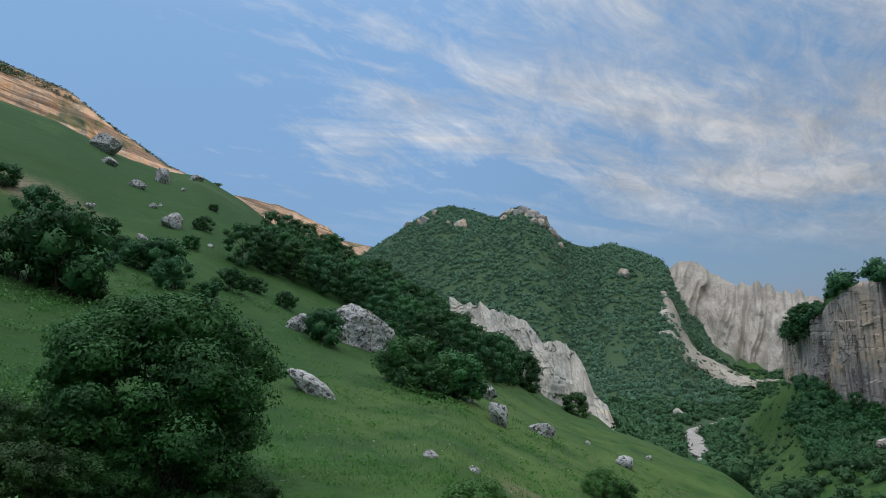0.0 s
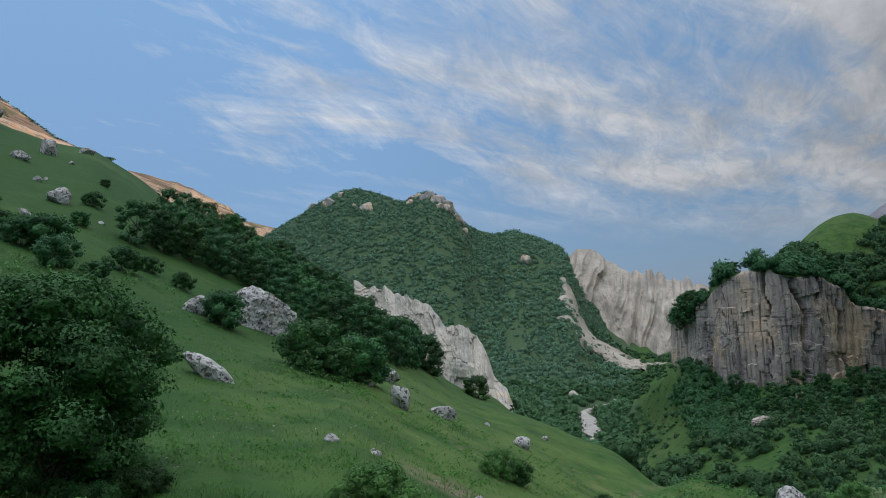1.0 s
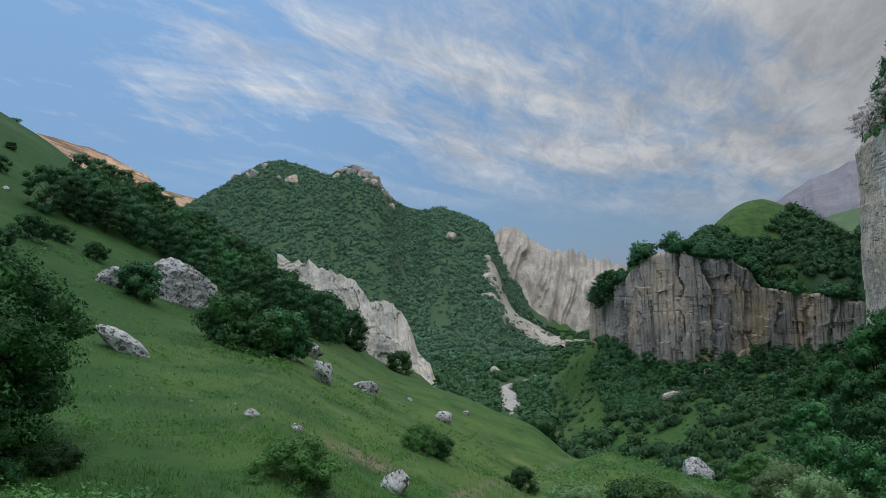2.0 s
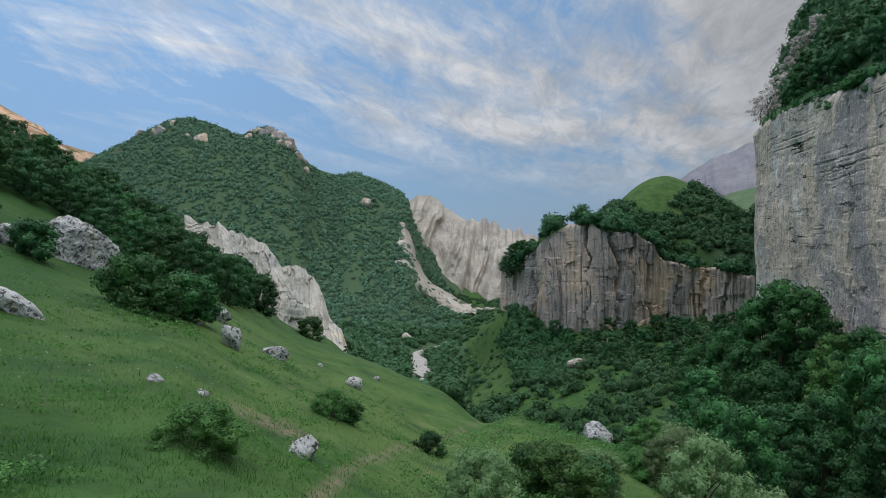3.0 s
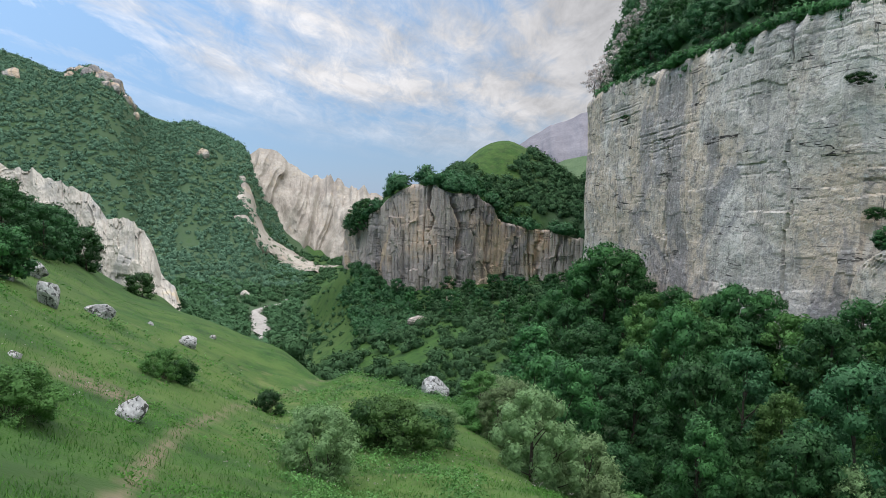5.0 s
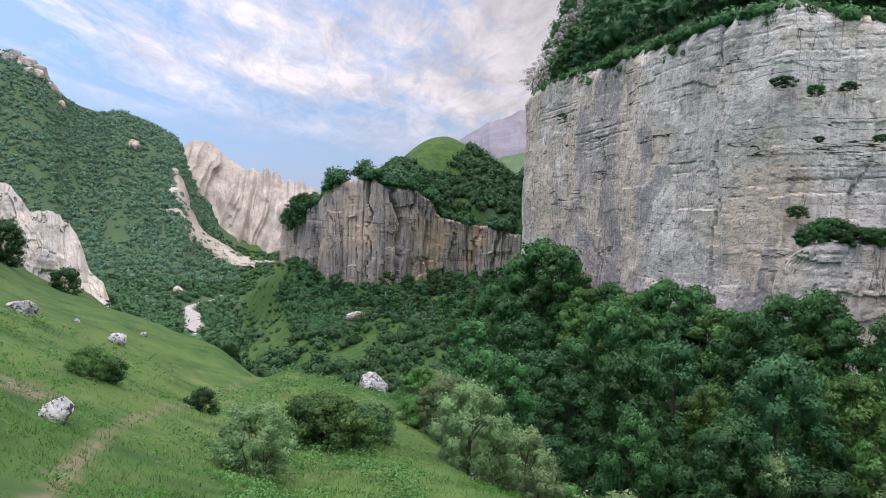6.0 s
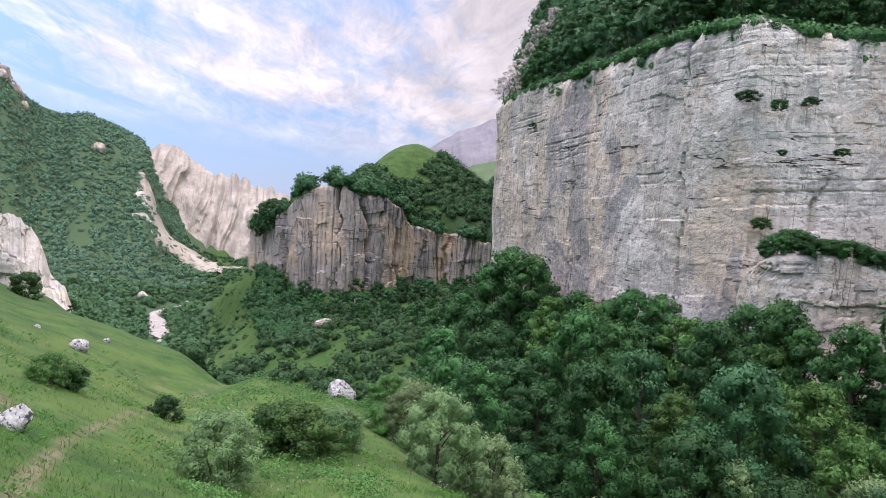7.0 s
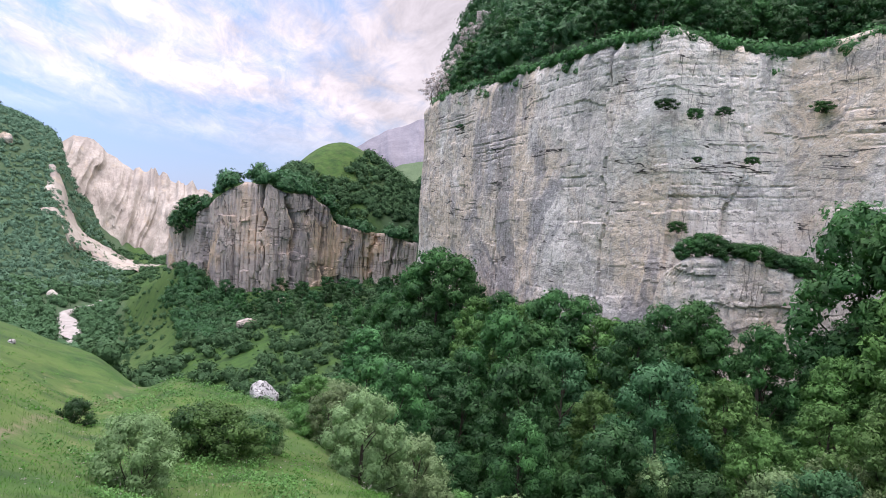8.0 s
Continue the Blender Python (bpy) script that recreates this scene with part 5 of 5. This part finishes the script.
# scrub on the mountain
a, r = spread(26000, -8.5, 21.5, 270, 640)
crest_r = np.interp(a, [-8.5, -3.7, 3.2, 10, 17.5, 19.3, 21.5], [650, 620, 590, 562, 556, 470, 400])
low_r = np.interp(a, [-8.5, 0, 7, 14, 17, 21.5], [420, 320, 270, 262, 300, 340])
xx, yy = at(a, r)
keep = (r < crest_r + 6) & (r > low_r) & (fbm(xx / 40, yy / 40, 3, 77) + 0.3 * fbm(xx / 9, yy / 9, 2, 78) > -0.52)
band = np.interp(a, [16.3, 17.7, 19.0, 20.2, 21.2, 21.8], [437, 409, 404, 408, 392, 384])
keep &= ~((a > 16.6) & (a < 22) & (np.abs(r - band - 6) < np.interp(a, [16.6, 17.5, 18.5, 20.5, 22], [4, 10, 20, 20, 8]) + rng.normal(scale=2.5, size=len(a))))
keep &= ~((np.hypot((a - 12.9) / 0.7, (r - 362) / 14) + rng.normal(scale=0.4, size=len(a)) < 0.8) | (np.hypot((a - 9.8) / 0.5, (r - 430) / 12) + rng.normal(scale=0.4, size=len(a)) < 0.7))
a, r = a[keep][:10500], r[keep][:10500]
rad = 0.85 + 1.8 * rng.uniform(0, 1, len(a)) ** 2.0
xx, yy = at(a, r)
ang = np.linspace(0, 2 * np.pi, 5, endpoint=False)
lift = np.array([-0.15, 0.62, 1.0])
ringw = np.array([1.0, 0.85, 0.1])
jit = rng.uniform(0.72, 1.25, (len(a), 5, 3))
px = xx[:, None, None] + 0.85 * rad[:, None, None] * jit * ringw * np.cos(ang)[None, :, None]
py = yy[:, None, None] + 0.85 * rad[:, None, None] * jit * ringw * np.sin(ang)[None, :, None]
pz = land_z(a, r)[:, None, None] + rad[:, None, None] * 0.8 * lift * rng.uniform(0.8, 1.2, (len(a), 5, 3))
one = grid_faces(5, 3, True)
faces = halved((one[None] + (np.arange(len(a)) * 15)[:, None, None]).reshape(-1, 4))
domes = np.stack([px - xx[:, None, None], py - yy[:, None, None], pz - land_z(a, r)[:, None, None]], -1)
domes /= np.linalg.norm(domes, axis=-1)[..., None]
cz = land_z(a, r) + rad * 0.35
v, f, n = join([(np.stack([px, py, pz], -1).reshape(-1, 3), faces, domes.reshape(-1, 3)), leaves(np.stack([xx, yy, cz], 1), rad, 6, 0.34 * np.repeat(rad, 6), rng, 0.8)])
tagged(new("mountain_scrub", mesh_from("mountain_scrub", v, f, HAZED_SCRUB, True, n)), "dense green scrub covering the mountainside", "scrub", kind="stuff")
# woods at the mountain's foot, behind the grassy brow
a, r = spread(1900, 7.5, 21, 100, 310)
keep = (r > np.interp(a, [7.5, 11, 14, 17, 20], [165, 152, 112, 105, 100])) & ~((np.abs(a - np.interp(r, [200, 238, 272, 300], [17.2, 18.1, 17.7, 20])) < 0.85) & (r > 195))
a, r = a[keep], r[keep]
thicket("foot_woods", a, r, rng.uniform(1.0, 2.4, len(a)), 22, 0.3, LEAF_HAZED, "green woodland at the foot of the mountain", "woodland", 0.9)
# bushes on the valley floor
a, r = spread(1500, 19, 43.5, 82, 205)
xx, yy = at(a, r)
keep = (fbm(xx / 24, yy / 24, 3, 55) + 0.5 * fbm(xx / 7, yy / 7, 2, 56) + np.interp(a, [19, 27, 33, 43], [-0.12, -0.1, 0.15, 0.5]) + np.interp(r, [80, 130, 200], [0.25, 0.0, -0.05]) > -0.12)
keep &= (r < np.interp(a, [19, 24, 28, 43], [205, 215, 198, 200]))
line = np.interp(a, [20.5, 22.8, 24.0, 25.2, 26.6], [266, 246, 236, 226, 212])
keep &= ~((a > 20.2) & (a < 24.4) & (r > line - 48)) | (rng.uniform(0, 1, len(a)) < 0.1)
a, r = a[keep][:1150], r[keep][:1150]
thicket("valley_bushes", a, r, 0.5 + 1.8 * rng.uniform(0, 1, len(a)) ** 1.5, 34, 0.21, LEAF_HAZED, "green bushes over the valley floor", "bushes", 0.85)
a, r = spread(1300, 18.6, 27, 190, 450)
xx, yy = at(a, r)
keep = fbm(xx / 16, yy / 16, 3, 66) + np.interp(a, [18.6, 21, 23, 24.3, 25.4, 27], [0.15, 0.2, -0.05, -0.3, 0.0, 0.5]) + np.interp(r, [190, 300, 350, 450], [0, 0, 0.5, 0.6]) > 0.0
a, r = a[keep], r[keep]
line = np.interp(a, [20.5, 22.8, 24.0, 25.2, 26.6], [266, 246, 236, 226, 212])
keep = ~((a > 20.2) & (a < 24.6) & (r < line + 6) & (r > line - 48)) | (rng.uniform(0, 1, len(a)) < 0.05)
a, r = a[keep], r[keep]
thicket("bluff_bushes", a, r, rng.uniform(0.7, 1.9, len(a)), 30, 0.22, LEAF_HAZED, "dark bushes on the slope beside the bluff", "bushes", 0.85)
a, r = spread(260, 20.5, 25.2, 180, 262)
keep = r < np.interp(a, [20.5, 22.8, 24.0, 25.2], [262, 244, 234, 224])
thicket("spur_bushes", a[keep], r[keep], 0.3 + 1.0 * rng.uniform(0, 1, keep.sum()) ** 2, 30, 0.22, LEAF_HAZED, "small bushes dotted over the grassy spur", "bushes", 0.85)
# trees and bushes along the bluff's edge
plan = [(24.3, 240, -10), (25.2, 229, -6.5), (26.2, 219, -4.2), (26.9, 214, -2.2), (28.2, 206, 3.4), (29.6, 203, 5.4), (31.5, 201, 5.0), (32.8, 203, 3.6), (34.6, 207, 2.9), (36.2, 211, 0.2), (36.8, 214, -4.8), (38.7, 216, -6.7), (41.7, 216, -8.2), (44, 218, -10)]
pa, pr, pt = zip(*plan)
a = np.concatenate([rng.uniform(24.4, 43.8, 420), rng.uniform(24.6, 27.2, 50), rng.uniform(28, 34.5, 160)])
keep = fbm(a * 1.1, a * 0, 3, 91) + rng.normal(scale=0.15, size=len(a)) > -0.12
a = a[keep]
crown = (a > 28) & (a < 34.8)
back = rng.uniform(-0.4, 8.0, len(a))
rad = (0.5 + 1.9 * rng.uniform(0, 1, len(a)) ** 1.6) * np.where(crown, 1.15, 1.0)
x, y = at(a, np.interp(a, pa, pr) + back)
c = np.stack([x, y, EYE + np.interp(a, pa, pt) + 0.3 * rad - 0.6 + np.where(crown, 0.45 * back, 0.12 * back) * rng.uniform(0.3, 1.2, len(a))], 1)
v, f, n = join([leaves(c, rad, 40, 0.22 * np.repeat(rad, 40), rng, 0.85), cores(c, rad, 0.85, rng)])
tagged(new("bluff_rim_bushes", mesh_from("bluff_rim_bushes", v, f, LEAF_DARK, True, n)), "green bushes along the edge of the bluff", "bushes", kind="stuff")
# wood on the hill behind the bluff
a, r = spread(1100, 30.5, 43.4, 206, 272)
keep = (r > np.interp(a, [30.5, 34, 36, 43.4], [209, 213, 219, 222])) & ~((a > 33.4) & (a < 38.6) & (r > 238 + 6 * np.abs(a - 35.8)))
a, r = a[keep], r[keep]
thicket("hill_wood", a, r, rng.uniform(1.0, 2.2, len(a)), 34, 0.22, LEAF_HAZED, "green woodland on the hill behind the bluff", "woodland", 0.9)
# dark wood on the bluff's left flank
a, r = spread(900, 20.5, 30, 160, 240)
line = np.interp(a, [20.5, 22.8, 24.0, 25.2, 26.6, 28.4, 30], [266, 246, 236, 226, 212, 203, 200])
xx, yy = at(a, r)
keep = (r < line + 1) & (fbm(xx / 10, yy / 10, 3, 67) + np.interp(a, [20.5, 23.2, 24.4, 25.2, 26.5, 30], [-0.7, -0.6, -0.45, 0.3, 0.7, 0.7]) - np.clip((line - 45 - r) / 20, 0, 1) > 0)
a, r = a[keep], r[keep]
thicket("flank_wood", a, r, rng.uniform(0.8, 1.8, len(a)), 34, 0.22, LEAF_DARK, "dark wood climbing the flank of the bluff", "woodland", 0.9)
# wood on the slope above the great cliff
a, r = spread(3000, 44.2, 70, 95, 225)
keep = (r > np.interp(a, *zip(*top_r)) + 2.5) & (r < np.interp(a, *zip(*top_r)) + np.interp(a, [44, 50, 80], [60, 75, 35]))
thicket("upper_wood", a[keep], r[keep], rng.uniform(1.6, 3.0, keep.sum()), 34, 0.2, LEAF_DARK, "dark woodland above the cliff", "woodland", 0.9)
# bushes hanging over the cliff's rim
a = rng.uniform(43.9, 80, 800)
rim = np.interp(a, [43.9, 44, 46, 50, 54, 58, 62, 66, 70, 76, 84], [146, 136, 126.5, 109.5, 96.5, 88, 84, 86.5, 89.5, 85.5, 87])
top = np.interp(a, [43.9, 46, 50, 54, 58, 62, 66, 70, 76, 84], [19.6, 20.6, 20.8, 20.6, 20.8, 20.4, 19.4, 19.4, 20.4, 23.2])
gap = fbm(a / 1.6, a * 0, 3, 12) > -0.65
a, rim, top = a[gap], rim[gap], top[gap]
x, y = at(a, rim + rng.uniform(-0.9, 5.0, len(a)))
rad = rng.uniform(0.5, 1.6, len(a))
c = np.stack([x, y, EYE + top + 0.35 * rad - 0.4 - np.where(rng.uniform(0, 1, len(a)) < 0.3, rng.uniform(0, 2.4, len(a)), 0)], 1)
v, f, n = join([leaves(c, rad, 36, 0.22 * np.repeat(rad, 36), rng, 0.8), cores(c, rad, 0.8, rng)])
tagged(new("rim_bushes", mesh_from("rim_bushes", v, f, LEAF_MID, True, n)), "green bushes along the rim of the cliff", "bushes", kind="stuff")
# scrub on the cliff's ledges
for k, (a, r, z, w) in enumerate(((64.2, 79.2, -2.8, 1.4), (66.0, 79.8, -2.6, 1.5), (67.6, 80.2, -2.8, 1.3), (69.6, 80.8, -3.4, 1.4), (71.4, 81, -4.0, 1.5), (73.0, 82, -4.8, 1.2), (65.1, 80.4, -2.4, 1.6), (66.9, 79.2, -2.9, 1.4), (68.6, 80.0, -3.2, 1.6), (70.5, 80.2, -3.8, 1.5), (72.2, 81.2, -4.4, 1.4), (63.4, 79.6, -3.2, 1.1),
                                  (63.0, 82.0, -0.4, 0.9), (61.5, 81.0, 12.6, 1.5), (63.6, 82.0, 11.8, 1.3), (65.6, 83.6, 12.4, 1.2), (72.0, 85.5, 13.0, 1.4), (64.0, 82.4, 7.2, 0.8), (67.8, 85.2, 7.4, 1.0), (46.0, 124, 14.5, 1.0))):
    name, category, limbs, crown = KINDS["bush_b" if k % 2 else "bush_a"]
    root = new(name)
    x, y = at(a, r)
    root.matrix_world = Matrix.LocRotScale((x, y, EYE + z - 0.5), Euler((0, 0, k)), (w * 0.62, w * 0.62, w * 0.5) if z < 0 else (w * 0.45, w * 0.45, w * 0.3))
    part("stem", limbs, root), part("crown", crown, root)
    tagged(root, "small bush rooted on a ledge of the cliff", category, "bushes on the cliff")
# trees on the skyline of the sunlit crag
a, r = spread(1500, -34, -17, 985, 1030)
cr = np.interp(a, [-31.7, -27.5, -24.5, -20.7, -18], [1020, 1010, 1000, 990, 985])
hz = np.interp(a, [-34, -31.7, -27.5, -24.5, -20.7, -18], [el(20.4, 1020), el(19.4, 1020), el(17.9, 1010), el(15.6, 1000), el(12.9, 990), el(11.6, 985)])
x, y = at(a, cr + rng.uniform(-1, 0.2, len(a)) * np.interp(a, [-32, -25, -20, -17], [22, 16, 6, 3]))
rad = rng.uniform(1.4, 3.0, len(a))
v, f, n = leaves(np.stack([x, y, EYE + hz - rng.uniform(-1, 1, len(a)) - np.clip(cr - np.hypot(x, y), 0, 30) * 0.9], 1), rad, 12, 0.4 * np.repeat(rad, 12), rng)
tagged(new("crag_scrub", mesh_from("crag_scrub", v, f, HAZED_SCRUB, True, n)), "green scrub along the crag's top", "scrub", kind="stuff")


# ---- grass and flowers on the near slope ----
def blades(n, a0, a1, r0, r1, tall, wide, per, seed):
    g = np.random.default_rng(seed)
    a = g.uniform(a0, a1, n)
    r = np.exp(g.uniform(math.log(r0), math.log(r1), n))
    x, y = at(a, r)
    thick = fbm(x / 3, y / 3, 3, 15)
    keep = (thick > -0.35) & (np.interp(a, [-60, 20, 36, 45, 60], [90, 80, 66, 40, 34]) > r)
    a, r, x, y, thick = a[keep], r[keep], x[keep], y[keep], thick[keep]
    base = np.repeat(np.stack([x, y, land_z(a, r) - 0.03], 1), per, 0)
    m = len(base)
    grown = np.repeat(np.sqrt(r / 20), per)
    base[:, :2] += g.normal(scale=0.12, size=(m, 2)) * grown[:, None]
    h = tall * g.uniform(0.5, 1.3, m) * (1 + 0.7 * np.repeat(thick, per))
    ang = g.uniform(0, 6.28, m)
    side = np.stack([np.cos(ang), np.sin(ang), ang * 0], 1) * (wide * grown)[:, None]
    bend = np.stack([g.normal(size=m), g.normal(size=m), g.normal(size=m) * 0], 1) * (h * 0.45)[:, None]
    tip = base + bend + np.stack([h * 0, h * 0, h], 1)
    up = np.repeat(np.stack([g.normal(scale=0.35, size=m), g.normal(scale=0.35, size=m), np.ones(m)], 1), 3, 0)
    return np.stack([base - side, base + side, tip], 1).reshape(-1, 3), np.arange(m * 3).reshape(-1, 3), up / np.linalg.norm(up, axis=1)[:, None]


v, f, n = blades(46000, -36, 60, 8, 90, 0.11, 0.010, 4, 8)
tagged(new("grass", mesh_from("grass", v, f, BLADE, True, n)), "long green meadow grass on the slope", "grass", kind="stuff")
g = np.random.default_rng(9)
a, r = g.uniform(-33, 42, 5200), np.exp(g.uniform(math.log(10), math.log(62), 5200))
x, y = at(a, r)
keep = fbm(x / 4, y / 4, 3, 19) > 0.02
a, r, x, y = a[keep], r[keep], x[keep], y[keep]
v, f, n = leaves(np.stack([x, y, land_z(a, r) + 0.05], 1), g.uniform(0.12, 0.32, len(a)), 10, 0.038 * np.repeat(np.sqrt(r / 20), 10), g, 0.6)
tagged(new("herbs", mesh_from("herbs", v, f, BLADE, True, n)), "broad-leaved herbs among the meadow grass", "herbs", kind="stuff")
# nettles and tall herbs in patches
g = np.random.default_rng(33)
a, r = g.uniform(-33, 36, 9000), np.exp(g.uniform(math.log(11), math.log(70), 9000))
x, y = at(a, r)
keep = fbm(x / 7, y / 7, 4, 27) + np.interp(a, [-33, -14, -6, 16, 22, 30, 36], [0.1, 0.0, -0.25, -0.2, 0.2, 0.25, 0.2]) > 0.22
keep &= np.interp(a, [-33, 20, 36], [70, 66, 58]) > r
a, r, x, y = a[keep], r[keep], x[keep], y[keep]
tall = g.uniform(0.14, 0.36, len(a))
v, f, n = leaves(np.stack([x, y, land_z(a, r) + 0.4 * tall], 1), tall * (1 + r / 90), 16, 0.05 * np.repeat(np.sqrt(r / 20), 16), g, 0.9)
tagged(new("nettles", mesh_from("nettles", v, f, LEAF_LIGHT, True, n)), "patches of nettles and tall herbs in the meadow", "herbs", kind="stuff")
g = np.random.default_rng(21)
a, r = g.uniform(-33, 45, 1500), np.exp(g.uniform(math.log(12), math.log(60), 1500))
x, y = at(a, r)
keep = (fbm(x / 6, y / 6, 3, 18) > -0.05) & (r > 17)
a, r, x, y = a[keep], r[keep], x[keep], y[keep]
v, f, n = leaves(np.stack([x, y, land_z(a, r) + 0.3], 1), np.full(len(a), 0.06), 3, 0.022, g)
tagged(new("wild_flowers", mesh_from("wild_flowers", v, f, BLOSSOM, True, n)), "small white meadow flowers in the grass", "flowers", kind="stuff")
